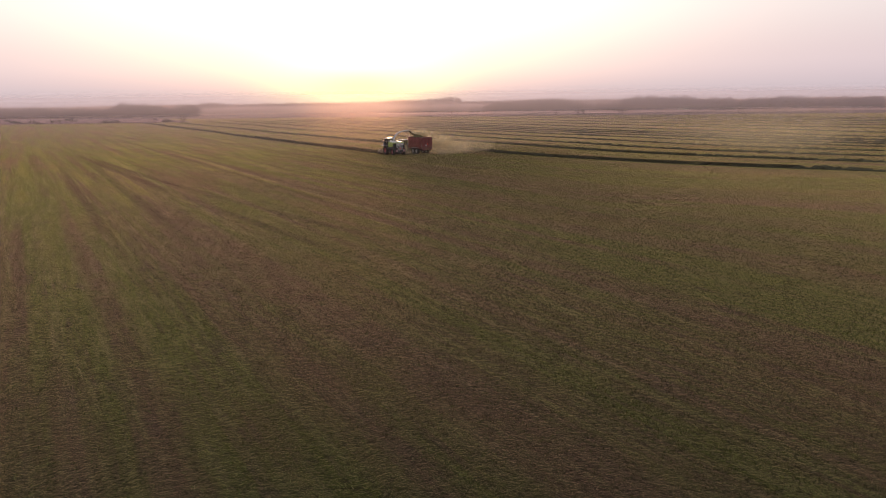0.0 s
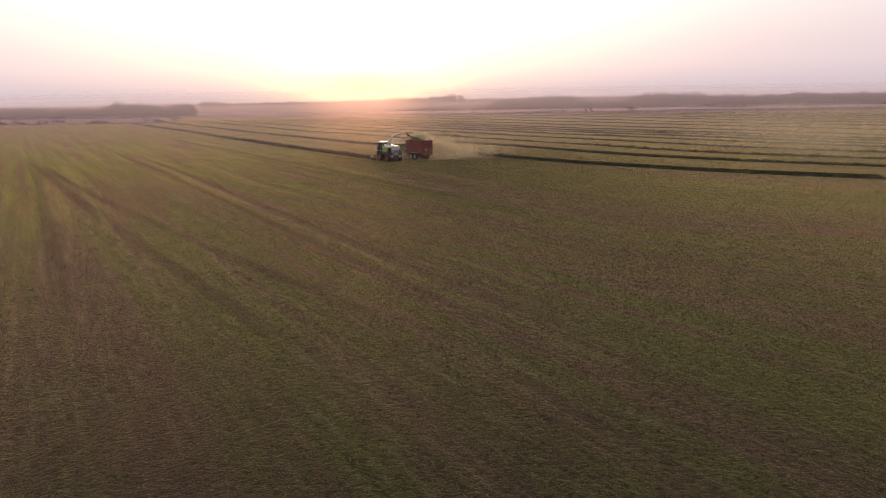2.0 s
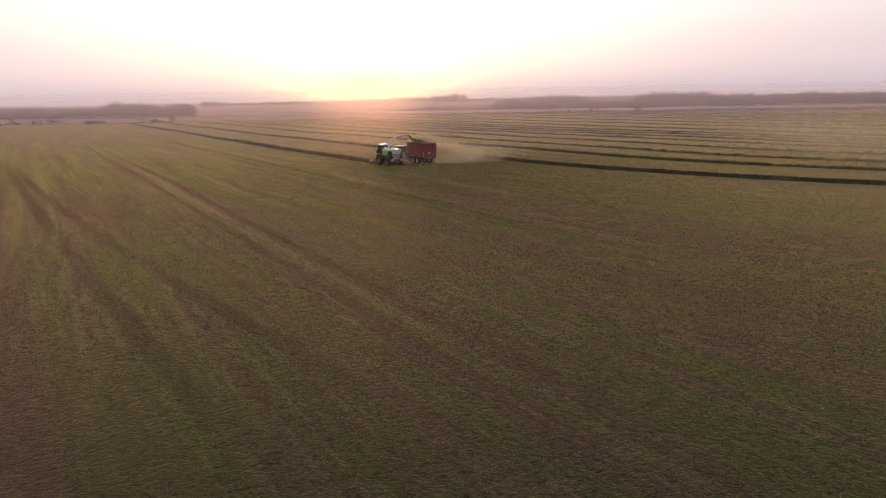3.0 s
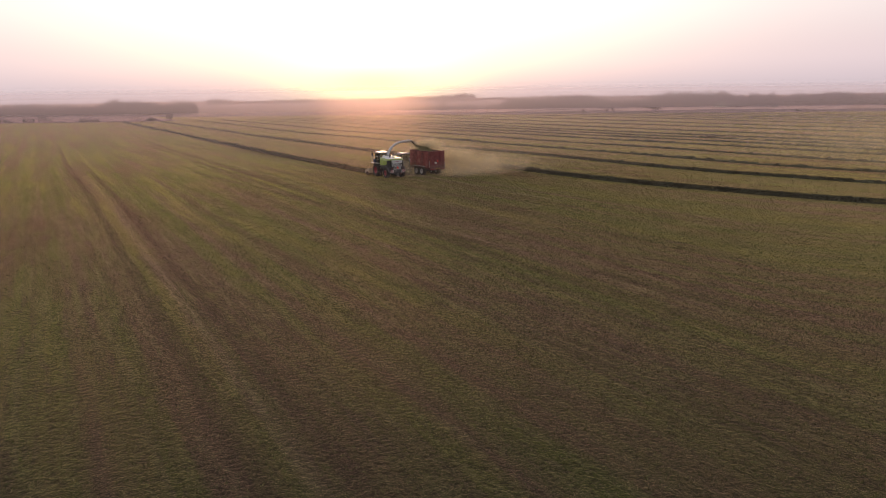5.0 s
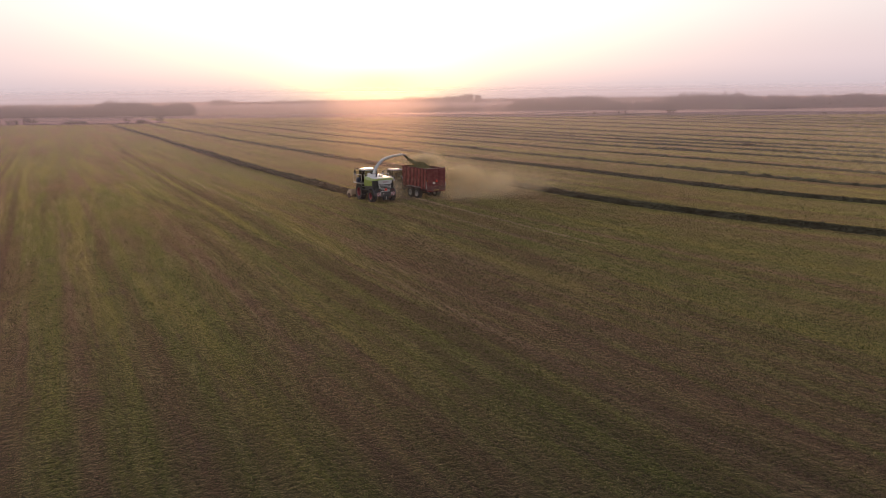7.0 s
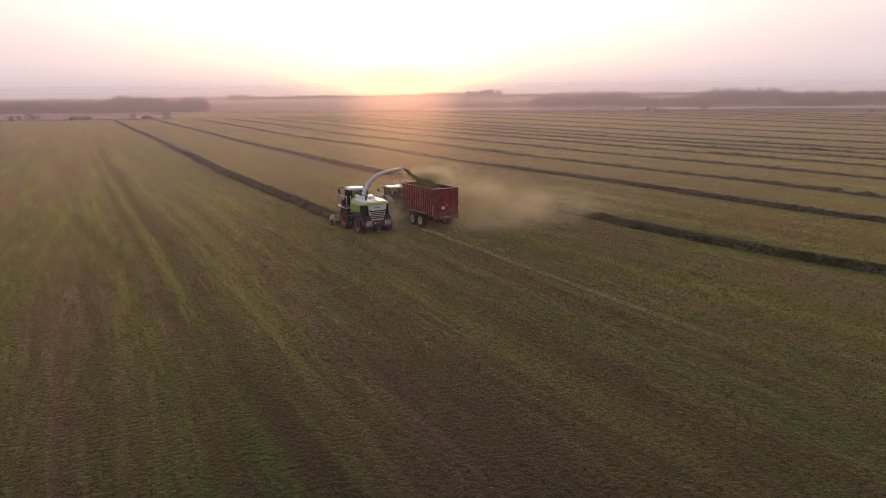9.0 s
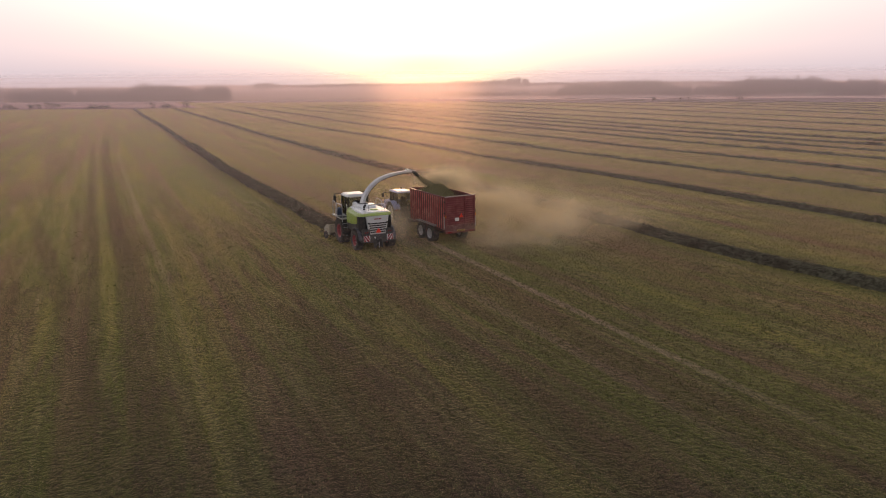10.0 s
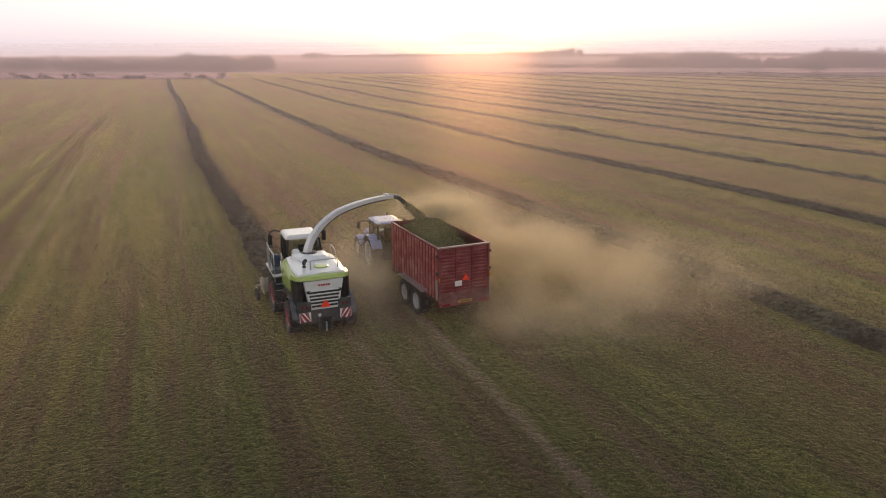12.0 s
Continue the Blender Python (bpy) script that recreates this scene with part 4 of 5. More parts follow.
flap = part("spout_flap", channel(smooth_path([back @ Vector(p) for p in ((4.9, 5.12, 5.22), (5.3, 5.3, 5.08), (5.62, 5.45, 4.82), (5.75, 5.5, 4.62))], 4), (0.17, 0.2), (0.09, 0.05)), M_GREY, spout, "dark hinged spout flap")
part("flap_ram", tube([back @ Vector((4.4, 4.9, 5.45)), back @ Vector((5.4, 5.35, 5.2))], 0.03, 8), M_STEEL, spout)
# pickup header
head = part("pickup_header", loft([[(-1.75, 6.5, 0.35), (-1.75, 7.3, 0.25), (-1.75, 7.35, 0.7), (-1.75, 6.5, 1.1)], [(1.75, 6.5, 0.35), (1.75, 7.3, 0.25), (1.75, 7.35, 0.7), (1.75, 6.5, 1.1)]], bevel=0.05), M_CREAM, hv, "cream pickup header")
for s in (-1, 1):
    part("end_shield", loft([[(s * 1.77, 6.3, 0.2), (s * 1.77, 7.7, 0.2), (s * 1.77, 7.75, 0.6), (s * 1.77, 7.2, 0.95), (s * 1.77, 6.6, 1.05), (s * 1.77, 6.35, 0.8)], [(s * 1.86, 6.3, 0.2), (s * 1.86, 7.7, 0.2), (s * 1.86, 7.75, 0.6), (s * 1.86, 7.2, 0.95), (s * 1.86, 6.6, 1.05), (s * 1.86, 6.35, 0.8)]], bevel=0.03), M_CREAM, head, "cream end shield")
    gauge = part("gauge_wheel", lathe([(0.0001, -0.08), (0.14, -0.08), (0.28, -0.1), (0.33, -0.05), (0.33, 0.05), (0.28, 0.1), (0.14, 0.08), (0.0001, 0.08)], 24), M_RUBBER, head, "small gauge wheel", Matrix.Translation((s * 2.22, 6.1, 0.33)))
    part("gauge_arm", tube([(s * 1.8, 6.6, 0.7), (s * 2.22, 6.35, 0.75), (s * 2.22, 6.1, 0.33)], 0.04, 8), M_CREAM, head, "cream gauge wheel arm")
reel = lathe([(0.0001, -1.68), (0.22, -1.68), (0.22, 1.68), (0.0001, 1.68)], 18)
part("pickup_reel", reel, M_GREY, head, "", Matrix.Translation((0, 7.45, 0.42)))
for k in range(24):
    part("tine", tube([(-1.65 + 3.3 * k / 23, 7.55, 0.45), (-1.65 + 3.3 * k / 23, 7.78, 0.3), (-1.65 + 3.3 * k / 23, 7.8, 0.12)], 0.012, 5), M_STEEL, head)

# ---------------------------------------------------------------- silage trailer
L_, W_, ZT, ZB = 6.1, 2.66, 3.82, 1.12
tr = thing("silage_trailer", "dusty red high-sided silage trailer with ribbed sides, heaped with chopped grass", "trailer", 5.36 + W_ / 2 * math.cos(0.085), -0.80 + W_ / 2 * math.sin(0.085), math.degrees(0.085))
H_ = W_ / 2
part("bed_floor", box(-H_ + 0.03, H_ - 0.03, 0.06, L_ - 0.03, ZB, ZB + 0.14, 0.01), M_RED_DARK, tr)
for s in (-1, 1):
    # wall paint carries the shade between the ribs
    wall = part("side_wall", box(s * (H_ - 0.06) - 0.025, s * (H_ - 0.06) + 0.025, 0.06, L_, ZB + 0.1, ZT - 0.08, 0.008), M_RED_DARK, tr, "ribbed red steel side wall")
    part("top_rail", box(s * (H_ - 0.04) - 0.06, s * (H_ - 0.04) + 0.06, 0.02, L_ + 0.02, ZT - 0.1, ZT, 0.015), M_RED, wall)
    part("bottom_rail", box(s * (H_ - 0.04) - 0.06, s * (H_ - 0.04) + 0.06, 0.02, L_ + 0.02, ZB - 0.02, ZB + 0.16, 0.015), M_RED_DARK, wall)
    for k in range(17):
        y = 0.2 + (L_ - 0.4) * k / 16
        part("rib", loft([[(s * (H_ - 0.04), y - 0.05, z), (s * (H_ + 0.035), y - 0.035, z), (s * (H_ + 0.035), y + 0.035, z), (s * (H_ - 0.04), y + 0.05, z)] for z in (ZB + 0.15, ZT - 0.09)]), M_RED_RIB, wall)
part("front_wall", box(-H_ + 0.03, H_ - 0.03, L_ - 0.05, L_ + 0.02, ZB + 0.1, ZT + 0.02, 0.01), M_RED, tr, "red front wall")
door = part("tailgate", box(-H_ - 0.02, H_ + 0.02, -0.06, 0.03, ZB - 0.05, ZT + 0.03, 0.015), M_RED, tr, "dusty red tailgate")
for x in (-H_ + 0.07, -0.42, 0.42, H_ - 0.07):
    part("tailgate_post", box(x - 0.045, x + 0.045, -0.095, -0.055, ZB + 0.45, ZT, 0.012), M_RED, door)
for k in range(12):
    z = ZB + 0.62 + 0.165 * k
    for x0, x1 in ((-H_ + 0.14, -0.49), (-0.35, 0.35), (0.49, H_ - 0.14)):
        part("tailgate_corrugation", loft([[(x, -0.058, z - 0.05), (x, -0.092, z - 0.02), (x, -0.092, z + 0.02), (x, -0.058, z + 0.05)] for x in (x0, x1)]), M_RED, door)
part("tailgate_top", box(-H_ - 0.05, H_ + 0.05, -0.12, 0.04, ZT - 0.02, ZT + 0.045, 0.012), M_WORN, door, "pale worn top edge")
part("tailgate_skirt", box(-H_, H_, -0.1, -0.055, ZB - 0.02, ZB + 0.5, 0.015), M_SKIRT, door, "smooth dusty red lower panel")
part("light_beam", box(-H_, H_, -0.16, 0.08, ZB - 0.16, ZB + 0.02, 0.02), M_RED, tr)
for s in (-1, 1):
    part("tail_lamp", box(s * 0.98 - 0.2, s * 0.98 + 0.2, -0.19, -0.155, ZB - 0.13, ZB - 0.02, 0.012), M_LAMP_RED, tr, "red trailer tail lamp")
    part("marker_lamp", box(s * (H_ + 0.0) - 0.035, s * (H_ + 0.0) + 0.035, -0.15, -0.12, 2.2, 2.42, 0.01), M_AMBER, door, "amber side marker")
    part("hinge_ram", tube([(s * (H_ + 0.07), -0.02, ZB + 0.2), (s * (H_ + 0.07), 0.02, 2.3)], 0.045, 8), M_STEEL, tr)
    for z in (2.6, 3.45):
        part("latch", box(s * (H_ + 0.06) - 0.04, s * (H_ + 0.06) + 0.04, -0.08, 0.04, z - 0.08, z + 0.08, 0.02), M_BLACK, door, "black tailgate latch")
plate = part("number_plate", box(-0.36, 0.36, -0.185, -0.165, 1.08, 1.22, 0.02), M_YELLOW, tr, "yellow number plate")
for k in range(5):
    part("plate_bar", box(-0.22 + 0.1 * k, -0.15 + 0.1 * k, -0.19, -0.184, 1.12, 1.18, 0), M_BLACK, plate)
part("sticker", box(-0.50, -0.14, -0.108, -0.096, 1.9, 2.16, 0.004), M_WHITE, door, "pale square sticker")
t2 = bmesh.new()
f3 = [t2.verts.new(p) for p in ((-0.13, -0.14, 2.16), (0.23, -0.14, 2.16), (0.05, -0.14, 2.5))]
b3 = [t2.verts.new((v.co.x, -0.115, v.co.z)) for v in f3]
t2.faces.new(f3), t2.faces.new(b3)
for j in range(3):
    t2.faces.new((f3[j], f3[(j + 1) % 3], b3[(j + 1) % 3], b3[j]))
part("warning_triangle", t2, M_SIGNAL, door, "red slow-vehicle triangle")
for s in (-1, 1):
    part("frame_rail", box(s * 0.5 - 0.08, s * 0.5 + 0.08, 0.1, L_ + 0.5, 0.82, 1.1, 0.02), M_RED_DARK, tr)
    guard = part("mudguard", loft([[(s * (H_ - 0.1), y, z), (s * (H_ + 0.36), y, z), (s * (H_ + 0.36), y, z - 0.05), (s * (H_ - 0.1), y, z - 0.05)] for y, z in ((1.28, 1.40), (1.34, 1.45), (1.6, 1.46), (4.1, 1.46), (4.38, 1.45), (4.44, 1.40))]), M_STEEL, tr, "dusty grey mudguard")
    for y in (2.1, 3.65):
        wheel(tr, s * (H_ + 0.02), y, 0.66, 0.6, M_RIM_GREY, "pale grey rim with a wide dusty tyre", s, 22, 0.62)
for y in (2.1, 3.65):
    part("axle", tube([(-H_, y, 0.66), (H_, y, 0.66)], 0.08), M_BLACK, tr)
for s in (-1, 1):
    part("drawbar", tube([(s * 0.5, L_ + 0.3, 0.95), (s * 0.12, L_ + 1.7, 0.75), (0, L_ + 2.5, 0.7)], 0.08, 8), M_RED_DARK, tr)

# load
rows_v, rows_f = [], []
NX, NY = 30, 76
for j in range(NY):
    for i in range(NX):
        a, b = i / (NX - 1), j / (NY - 1)
        x, y = -H_ + 0.1 + (W_ - 0.2) * a, 0.08 + (L_ - 0.16) * b
        dome = (1 - abs(2 * a - 1) ** 2.2)
        top = 2.7 + 0.62 * ss(0.0, 0.5, b) + 0.62 * dome * (0.12 + 0.88 * ss(0.05, 0.55, b)) * (1 - 0.5 * ss(0.8, 1.0, b)) + 0.35 * dome * math.exp(-((b - 0.62) / 0.13) ** 2)
        n = noise.noise((x * 2.2, y * 2.2, 6.0)) * 0.1 + noise.noise((x * 7, y * 7, 2.0)) * 0.06
        rows_v.append((x, y, top + n))
for j in range(NY - 1):
    for i in range(NX - 1):
        a = j * NX + i
        rows_f.append((a, a + 1, a + NX + 1, a + NX))
edge_loop = [i for i in range(NX)] + [j * NX + NX - 1 for j in range(1, NY)] + [(NY - 1) * NX + i for i in range(NX - 2, -1, -1)] + [j * NX for j in range(NY - 2, 0, -1)]
base0 = len(rows_v)
for k in edge_loop:
    rows_v.append((rows_v[k][0], rows_v[k][1], ZB + 0.16))
for k in range(len(edge_loop)):
    k2 = (k + 1) % len(edge_loop)
    rows_f.append((edge_loop[k2], edge_loop[k], base0 + k, base0 + k2))
rows_f.append(tuple(range(base0, base0 + len(edge_loop))))
load = raw("grass_load", rows_v, rows_f, M_CHOP)
load.matrix_basis = tr.matrix_basis.copy()
tagged(load, "heap of chopped green grass filling the trailer", "chopped grass", kind="stuff")
n_bits = 9000
a, b = rng.uniform(0.03, 0.97, n_bits), rng.uniform(0.02, 0.98, n_bits)
ii, jj = (a * (NX - 1)).astype(int), (b * (NY - 1)).astype(int)
top_z = np.array([rows_v[j * NX + i][2] for i, j in zip(ii, jj)])
cen = np.stack([-H_ + 0.1 + (W_ - 0.2) * a, 0.08 + (L_ - 0.16) * b, top_z + 0.02], 1)
bits = cen[:, None, :] + rng.normal(0, 0.035, (n_bits, 3, 3))
chaff = triangles("loose_chaff", bits, M_CHOP)
chaff.matrix_basis = tr.matrix_basis.copy()
tagged(chaff, "loose chopped grass blades on the heap", "chopped grass", kind="stuff")

# stream out of the spout
n_s = 5000
tt = rng.uniform(0, 1, n_s) ** 0.8
p0, p1, p2 = np.array((5.72, 5.5, 4.66)), np.array((6.05, 5.65, 4.45)), np.array((6.4, 4.9, 4.0)) + np.array((-0.15, -1.5, 0.0))
cen = ((1 - tt) ** 2)[:, None] * p0 + (2 * tt * (1 - tt))[:, None] * p1 + (tt ** 2)[:, None] * p2
cen = cen + rng.normal(0, 1, (n_s, 3)) * (0.05 + 0.10 * tt)[:, None]
stream = triangles("grass_stream", cen[:, None, :] + rng.normal(0, 0.03, (n_s, 3, 3)), M_CHOP)
tagged(stream, "stream of chopped grass falling from the spout", "chopped grass", kind="stuff")

# ---------------------------------------------------------------- tractor
tx = thing("tractor", "pale blue tractor with a pale cab roof, drawing the silage trailer", "tractor", 5.72, 9.5, 3.0)
part("transmission", box(-0.4, 0.4, -0.6, 3.3, 0.6, 1.15, 0.05), M_BLACK, tx)
part("engine_hood", loft([ring(1.0, 0.36, 0.44, 1.0, 1.9, 2.05), ring(2.2, 0.34, 0.42, 1.0, 1.8, 1.95), ring(3.5, 0.28, 0.36, 0.95, 1.6, 1.72)], bevel=0.05), M_PALE_BLUE, tx, "pale blue engine hood")
for s in (-1, 1):
    wheel(tx, s * 0.92, 0.0, 1.02, 0.64, M_RIM_GREY, "pale rim with a large dusty tyre", s, 20, 0.7)
    wheel(tx, s * 0.86, 2.75, 0.7, 0.5, M_RIM_GREY, "pale rim with a dusty tyre", s, 18, 0.58)
    part("rear_fender", loft([[(s * 0.6, 1.12 * math.cos(a), 1.02 + 1.12 * math.sin(a)), (s * 1.24, 1.12 * math.cos(a), 1.02 + 1.12 * math.sin(a)), (s * 1.24, 1.06 * math.cos(a), 1.02 + 1.06 * math.sin(a)), (s * 0.6, 1.06 * math.cos(a), 1.02 + 1.06 * math.sin(a))] for a in (radians(20 + 15 * j) for j in range(10))]), M_PALE_BLUE, tx, "rounded pale blue fender")
    part("fender_lamp", box(s * 0.95 - 0.1, s * 0.95 + 0.1, -0.93, -0.8, 1.35, 1.5, 0.02), M_LAMP_RED, tx, "red fender lamp")
    part("front_fender", loft([[(s * 0.62, 2.75 + 0.78 * math.cos(a), 0.7 + 0.78 * math.sin(a)), (s * 1.1, 2.75 + 0.78 * math.cos(a), 0.7 + 0.78 * math.sin(a)), (s * 1.1, 2.75 + 0.74 * math.cos(a), 0.7 + 0.74 * math.sin(a)), (s * 0.62, 2.75 + 0.74 * math.cos(a), 0.7 + 0.74 * math.sin(a))] for a in (radians(30 + 15 * j) for j in range(9))]), M_PALE_BLUE, tx)
    arm = part("mirror_arm", tube([(s * 0.75, 1.0, 2.72), (s * 1.3, 1.05, 2.78), (s * 1.45, 1.0, 2.72)], 0.03, 8), M_BLACK, tx)
    part("mirror", box(s * 1.45 - 0.1, s * 1.45 + 0.1, 0.92, 1.02, 2.35, 2.74, 0.03), M_BLACK, arm, "black side mirror")
    for y in (-0.62, 0.3, 1.02):
        part("cab_pillar", tube([(s * 0.76, y, 1.5), (s * 0.72, y, 2.85)], 0.05, 8), M_BLACK, tx)
    part("side_window", box(s * 0.735 - 0.006, s * 0.735 + 0.006, -0.58, 0.98, 1.6, 2.84, 0), M_GLASS, tx, "dusty tinted glass")
part("cab_body", box(-0.78, 0.78, -0.66, 1.06, 1.15, 1.6, 0.04), M_BLACK, tx)
part("rear_window", box(-0.7, 0.7, -0.64, -0.628, 1.6, 2.84, 0), M_GLASS, tx, "dusty tinted glass")
part("windscreen", box(-0.7, 0.7, 1.03, 1.042, 1.6, 2.84, 0), M_GLASS, tx, "dusty tinted glass")
part("cab_roof", loft([[(-0.78, -0.75, 2.84), (0.78, -0.75, 2.84), (0.78, 1.15, 2.84), (-0.78, 1.15, 2.84)], [(-0.8, -0.78, 2.92), (0.8, -0.78, 2.92), (0.8, 1.18, 2.92), (-0.8, 1.18, 2.92)], [(-0.62, -0.6, 3.0), (0.62, -0.6, 3.0), (0.62, 1.0, 3.0), (-0.62, 1.0, 3.0)]], bevel=0.03), M_ROOF, tx, "pale lilac-white cab roof")
part("seat", box(-0.25, 0.25, -0.2, 0.3, 1.6, 1.95, 0.05), M_SEAT, tx, "driver's seat, empty")
part("seat_back", box(-0.24, 0.24, -0.32, -0.18, 1.9, 2.5, 0.05), M_SEAT, tx)
part("exhaust", tube([(0.5, 1.35, 1.7), (0.5, 1.35, 3.0), (0.5, 1.25, 3.1)], 0.06, 10), M_GREY, tx)
part("antenna", tube([(-0.5, 0.9, 3.0), (-0.75, 1.1, 3.35)], 0.012, 5), M_BLACK, tx)

# ---------------------------------------------------------------- dust
def dust(name, label, centres, spreads, counts, size):
    out = []
    for c, s, n in zip(centres, spreads, counts):
        p = rng.normal(0, 1, (n, 3)) * np.array(s) + np.array(c)
        p[:, 2] = np.abs(p[:, 2]) + 0.05
        out.append(p)
    p = np.concatenate(out)
    k = rng.uniform(0.5, 1.4, len(p)) * size
    billow = np.array([noise.noise((x * 0.32, y * 0.32, z * 0.55)) + 0.5 * noise.noise((x * 0.9, y * 0.9, z * 1.1 + 7)) for x, y, z in p])
    keep = rng.uniform(0, 1, len(p)) < np.clip(0.62 + 1.15 * billow, 0.1, 1.0)
    p, k = p[keep], k[keep]
    t = p[:, None, :] + rng.normal(0, 1, (len(p), 3, 3)) * k[:, None, None] * 0.7
    return tagged(triangles(name, t, M_DUST), label, "dust", kind="stuff")


dust("dust_plume", "cloud of tan dust drifting off the trailer", [(8.6, 4.8, 4.0), (10.3, 3.4, 2.8), (12.8, 1.8, 2.0), (15.6, 0.6, 1.7), (19.5, -1.0, 1.1), (11.5, 4.0, 1.4), (13.0, -1.6, 0.5), (7.0, 5.2, 4.2), (10.5, -3.0, 0.6)],
     [(1.3, 1.3, 0.7), (1.7, 1.7, 1.0), (2.2, 2.0, 1.0), (2.7, 2.4, 0.9), (3.6, 3.0, 0.8), (3.0, 2.5, 1.0), (3.0, 2.4, 1.0), (0.9, 0.9, 0.45), (2.6, 2.0, 0.9)], [210000, 240000, 215000, 185000, 180000, 100000, 170000, 62000, 130000], 0.062)
dust("dust_trail", "low tan dust between the machines", [(3.4, 6.5, 0.9), (3.2, 3.0, 0.5), (7.0, -3.0, 0.3), (5.8, 7.6, 2.6)], [(0.8, 2.6, 0.8), (0.9, 3.0, 0.5), (2.5, 2.2, 0.4), (1.2, 1.2, 0.7)], [180000, 88000, 22000, 70000], 0.048)
dust("old_dust", "thin dust still hanging over the windrows", [(66, -46, 2.4), (78, -20, 2.8), (96, -34, 3.4), (116, -6, 3.6)], [(5, 9, 2.4), (6, 12, 2.6), (11, 10, 3.0), (14, 12, 3.2)], [60000, 60000, 70000, 70000], 0.21)


# ---------------------------------------------------------------- trees and far country
def crown(cx, cy, cz, rx, rz, n, leaf):
    """Leaf triangles in clusters within a lumpy crown."""
    lobes = max(6, n // 22)
    d = rng.normal(0, 1, (lobes, 3))
    d /= np.linalg.norm(d, axis=1)[:, None]
    lob = d * rng.uniform(0.35, 0.85, (lobes, 1)) * np.array((rx, rx, rz)) + np.array((cx, cy, cz))
    pick = rng.integers(0, lobes, n)
    c = lob[pick] + rng.normal(0, 1, (n, 3)).clip(-1.5, 1.5) * np.array((rx, rx, rz)) * 0.17
    return c[:, None, :] + rng.normal(0, 1, (n, 3, 3)).clip(-1.3, 1.3) * leaf


def tree(name, x, y, tall, wide, label, n=900):
    z = height(x, y)
    e = thing(name, label, "tree", x, y, 0, z - 0.05)
    b = tube([(0, 0, 0), (0.05 * wide * 0.1, 0, tall * 0.3), (0, 0.1, tall * 0.65)], [tall * 0.03, tall * 0.022, tall * 0.008], 8)
    for k in range(5):
        a = 2 * math.pi * k / 5 + x
        b = tube([(0, 0, tall * (0.25 + 0.05 * k)), (wide * 0.2 * math.cos(a), wide * 0.2 * math.sin(a), tall * (0.45 + 0.05 * k)), (wide * 0.36 * math.cos(a), wide * 0.36 * math.sin(a), tall * (0.55 + 0.06 * k))], [tall * 0.012, tall * 0.008, tall * 0.003], 6, b)
    part("trunk", b, M_BARK, e)
    c = triangles("crown", crown(0, 0, tall * 0.52, wide * 0.5, tall * 0.46, n, tall * 0.035), M_LEAF)
    c.parent = e
    return e


VIEW = (-22.0, -60.0)


def wood(name, label, az0, az1, dist, step, depth, tall, n=330, ends=0.35, rough=0.5, rows=3):
    """A far wood between two bearings, lower towards its ends."""
    tris = []
    span = dist * radians(az1 - az0)
    for k in range(int(span / step) + 1):
        for row in range(rows):
            f = (k + rng.uniform(-1.1, 1.1)) / (span / step)
            a = radians(az0 + (az1 - az0) * f)
            d = dist + (row + rng.uniform(-0.4, 0.4)) * depth / rows
            x, y = VIEW[0] + d * math.sin(a), VIEW[1] + d * math.cos(a)
            rim = 1 - ends + ends * min(1.0, 3.0 * max(min(f, 1 - f), 0.0)) ** 0.6
            h = tall * rim * rng.uniform(0.78, 1.02) * (1 + 0.25 * rough * noise.noise((x / 14, y / 14, 1.0)) + 0.6 * rough * noise.noise((x / 70, y / 70, 4.0)))
            h = min(h, tall * 1.04)
            tris.append(crown(x, y, height(x, y) + h * 0.45, h * 0.42, h * 0.55, int(n * 1.3), 0.52 * max(dist / 600, 1.0)))
    return tagged(triangles(name, np.concatenate(tris), M_LEAF), label, "woodland", kind="stuff")


wood("far_wood", "hazy dark wood beyond the ploughland", 0.9, 5.5, 690, 4.0, 40, 15.6, 520, 0.4, 0.3)
wood("far_wood", "hazy rounded clump of trees beyond the ploughland", 5.75, 8.0, 690, 4.0, 30, 14.2, 520, 0.45, 0.2)
wood("far_wood", "low hazy strip of trees beyond the ploughland", -3.2, 0.6, 700, 5.0, 25, 9.0, 360, 0.2, 0.6)
wood("far_wood", "hazy rounded trees beyond the ploughland", -5.2, -3.1, 700, 5.0, 25, 11.5, 360, 0.3, 0.5)
wood("far_wood", "hazy trees beyond the ploughland", -24, -5.0, 720, 6.0, 25, 10.5, 260, 0.1, 0.7)
wood("far_wood", "long hazy wood on the rising ground", 33.0, 36.6, 610, 4.5, 50, 9.8, 380, 0.5, 0.5)
wood("far_wood", "long hazy wood on the rising ground", 35.6, 41.6, 615, 4.5, 60, 12.9, 400, 0.6, 0.35)
wood("far_wood", "low hazy wood on the rising ground", 40.8, 45.0, 640, 5.0, 40, 6.8, 330, 0.2, 0.6)
wood("far_wood", "long dark wood on the rising ground", 44.0, 52.2, 600, 4.5, 60, 13.6, 400, 0.45, 0.45)
wood("far_wood", "dense dark wood on the rising ground", 51.0, 54.9, 590, 4.5, 40, 11.8, 420, 0.25, 0.35)
wood("far_wood", "low hazy wood on the rising ground", 54.6, 78, 640, 4.5, 50, 11.6, 300, 0.1, 0.6)
wood("far_wood", "hazy bushes below the rising ground", 24.5, 28.6, 640, 3.5, 30, 3.6, 130, 0.5, 0.6, 3)
wood("far_wood", "faint square plantation on the skyline", 24.6, 27.3, 1700, 10.0, 70, 15, 160, 0.1, 0.1)
wood("far_wood", "faint square plantation on the skyline", 28.2, 30.7, 1700, 10.0, 70, 20, 160, 0.1, 0.1)
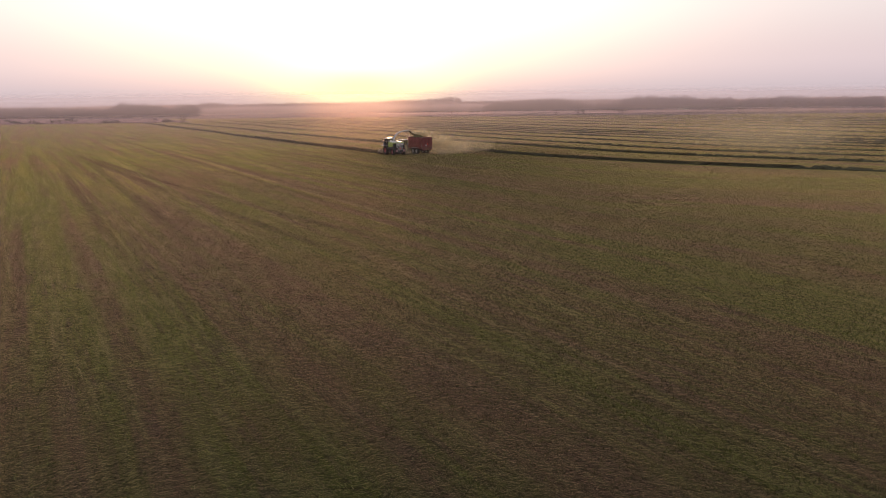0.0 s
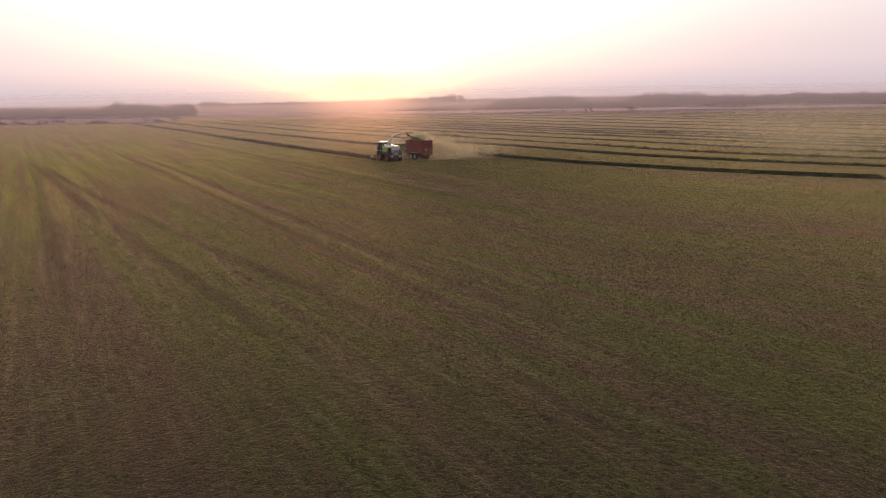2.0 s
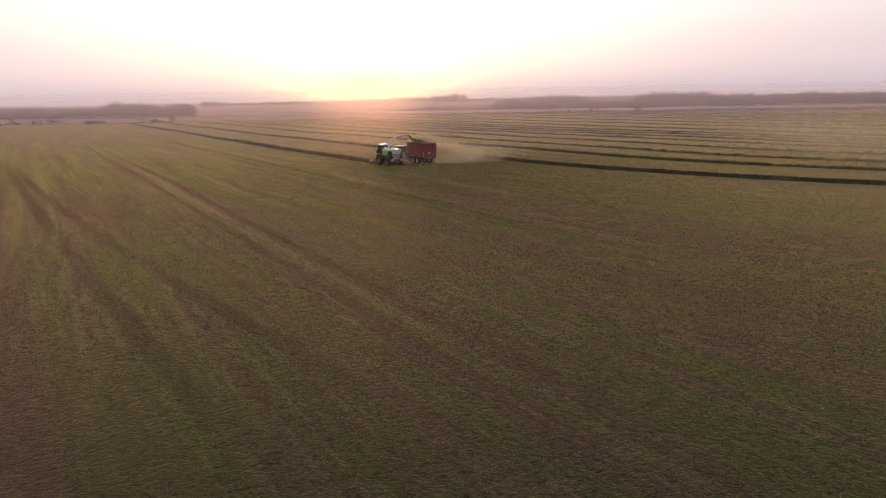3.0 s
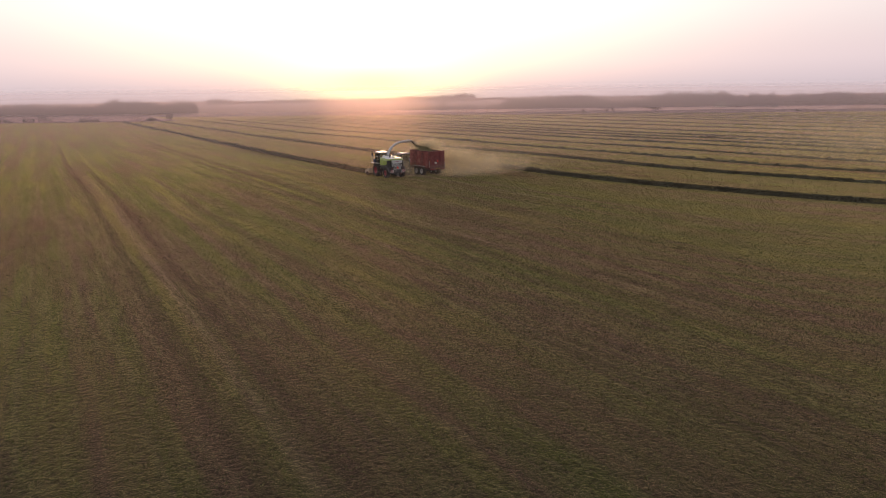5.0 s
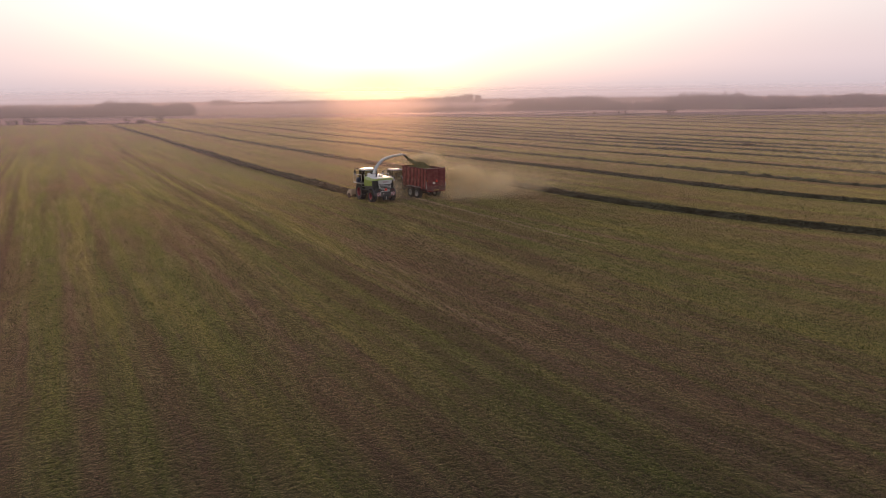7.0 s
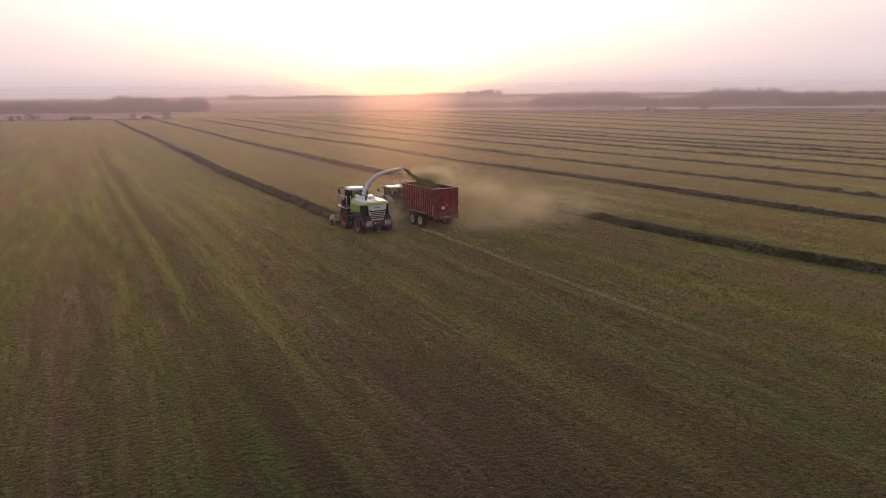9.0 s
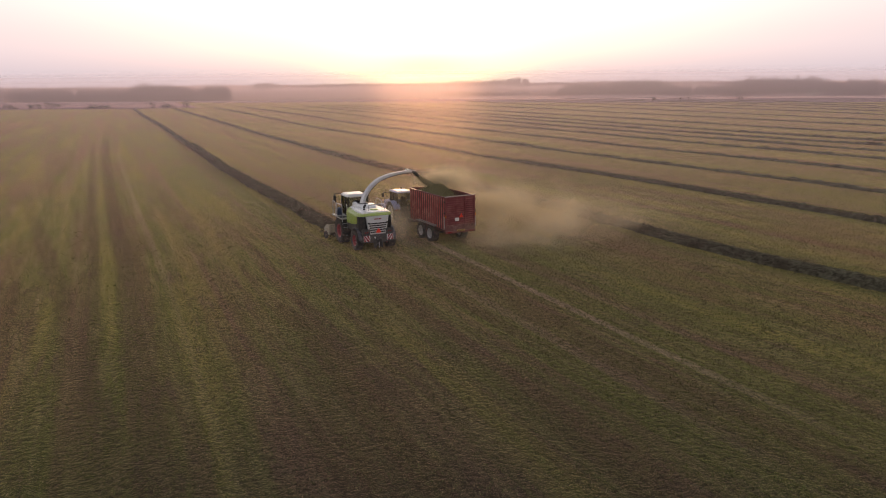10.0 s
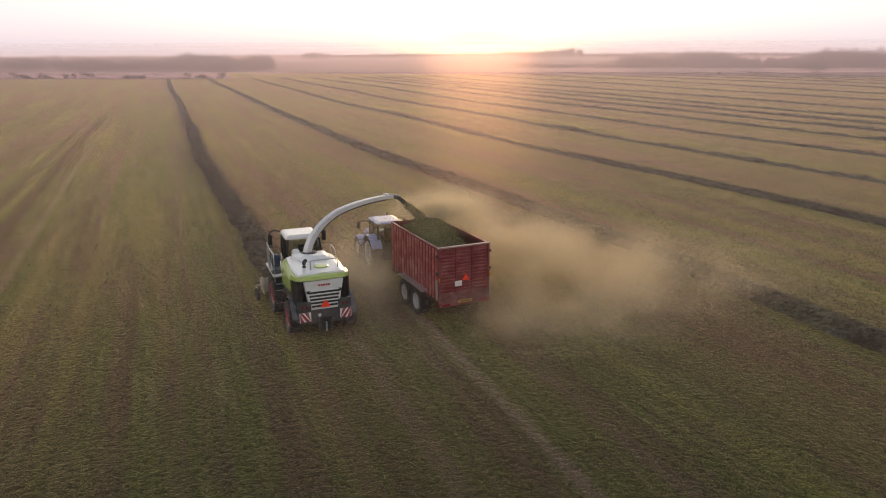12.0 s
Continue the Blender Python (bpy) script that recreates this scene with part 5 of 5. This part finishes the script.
wood("far_wood", "faint wood on the skyline", 30.8, 46.0, 1800, 12.0, 70, 9, 110, 0.2, 0.6)
wood("far_wood", "faint wood on the skyline", 9.6, 11.4, 1700, 10.0, 70, 15, 160, 0.4, 0.4)
wood("far_wood", "faint trees on the skyline", 12.5, 25, 2100, 14.0, 80, 12, 90, 0.2, 0.7)
wood("far_wood", "faint trees on the skyline", -12.0, 1.5, 1700, 12.0, 80, 9, 110, 0.3, 0.8)
tree("lone_tree", 331, 286, 9.2, 9.0, "round lone tree on the field's far edge", 1100)
for az, d, tall in ((27.75, 560, 9.5), (29.1, 560, 6.5), (29.8, 555, 9.0), (30.4, 560, 6.5), (31.6, 560, 7.0), (32.2, 565, 8.0), (39.7, 480, 3.2), (41.6, 495, 4.5), (42.1, 490, 6.0), (44.8, 540, 5.0), (47.7, 560, 3.5), (51.2, 560, 8.0), (56.4, 440, 3.0)):
    a = radians(az)
    tree("field_tree", VIEW[0] + d * math.sin(a), VIEW[1] + d * math.cos(a), tall, tall * 0.95, "small hazy tree in the far hedge", 420)
tree("edge_tree", 17, 384, 8.5, 7.0, "small tree at the end of the hedge", 600)
tree("edge_tree", -53, 412, 6.5, 6.0, "small tree in the hedge by the ploughland", 420)


def hedge_bush(x, y, tall, wide):
    ob = triangles("bush", crown(0, 0, tall * 0.5, wide * 0.5, tall * 0.5, 160, 0.3), M_LEAF)
    ob.matrix_basis = pose(x, y, height(x, y))
    return tagged(ob, "low bush along the edge of the ploughland", "bush", "bushes along the field edge")


for k in range(30):
    x = -190 + 208 * rng.uniform(0, 1)
    hedge_bush(x, 389 - 0.38 * x + rng.uniform(0, 9), rng.uniform(1.4, 4.2), rng.uniform(3.5, 9.0))
low = [crown(x, 387 - 0.38 * x, height(x, 387 - 0.38 * x) + 0.35, 2.2, 0.5, 40, 0.22) for x in np.arange(-230, 20, 2.2)]
tagged(triangles("hedge", np.concatenate(low), M_LEAF), "low ragged hedge between the field and the ploughland", "hedge", kind="stuff")



def farmhouse(x, y, turn):
    """A white gabled house among the far trees."""
    e = thing("farmhouse", "small pale farmhouse with a grey gabled roof among trees", "house", x, y, turn, height(x, y))
    wall = part("wall", loft([[(-6, -3.5, 0), (6, -3.5, 0), (6, -3.5, 2.6), (-6, -3.5, 2.6)], [(-6, 0, 0), (6, 0, 0), (6, 0, 4.9), (-6, 0, 4.9)], [(-6, 3.5, 0), (6, 3.5, 0), (6, 3.5, 2.6), (-6, 3.5, 2.6)]]), M_CREAM, e, "pale plastered wall")
    for s in (-1, 1):
        part("roof", loft([[(-6.4, s * 4.0, 2.35), (6.4, s * 4.0, 2.35), (6.4, s * 4.0, 2.55), (-6.4, s * 4.0, 2.55)], [(-6.4, 0, 4.95), (6.4, 0, 4.95), (6.4, 0, 5.2), (-6.4, 0, 5.2)]]), M_GREY, e, "grey roof slope")
        for k in range(4):
            part("window", box(-4.6 + 2.8 * k, -3.6 + 2.8 * k, s * 3.52 - 0.04, s * 3.52 + 0.04, 1.1, 2.3, 0.02), M_BLACK, wall, "dark window")
    part("chimney", box(2.2, 3.0, -0.4, 0.4, 4.8, 6.0, 0.03), M_RED_DARK, e, "brick chimney")
    return e


farmhouse(VIEW[0] + 585 * math.sin(radians(50.3)), VIEW[1] + 585 * math.cos(radians(50.3)), 50)

# sloped sheet imitating mist that thickens over the far country
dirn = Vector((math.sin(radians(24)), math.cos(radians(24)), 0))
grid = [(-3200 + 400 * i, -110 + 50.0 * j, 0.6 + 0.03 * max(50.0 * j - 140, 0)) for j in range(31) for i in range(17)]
haze = raw("sloped_haze_sheet", grid, [(j * 17 + i, j * 17 + i + 1, (j + 1) * 17 + i + 1, (j + 1) * 17 + i) for j in range(30) for i in range(16)], M_HAZE_SHEET, True)
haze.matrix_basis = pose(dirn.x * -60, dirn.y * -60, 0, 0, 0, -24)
tagged(haze, "sloped see-through sheet imitating thin pink evening haze over the far fields", "haze", kind="stuff")
# upright curved sheets added to imitate mist before the woods and hills
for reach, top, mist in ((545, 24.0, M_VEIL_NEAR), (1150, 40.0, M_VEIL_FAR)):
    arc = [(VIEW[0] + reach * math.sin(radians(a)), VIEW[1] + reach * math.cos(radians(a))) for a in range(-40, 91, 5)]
    veil = raw("far_haze_sheet", [(x, y, z) for z in (-6.0, 14.0, top) for x, y in arc], [(r * 27 + k, r * 27 + k + 1, (r + 1) * 27 + k + 1, (r + 1) * 27 + k) for r in range(2) for k in range(26)], mist, True)
    tagged(veil, "upright see-through sheet imitating pale pink mist before the far woods" if reach < 600 else "upright see-through sheet imitating pale pink mist in front of the farthest hills", "haze", kind="stuff")
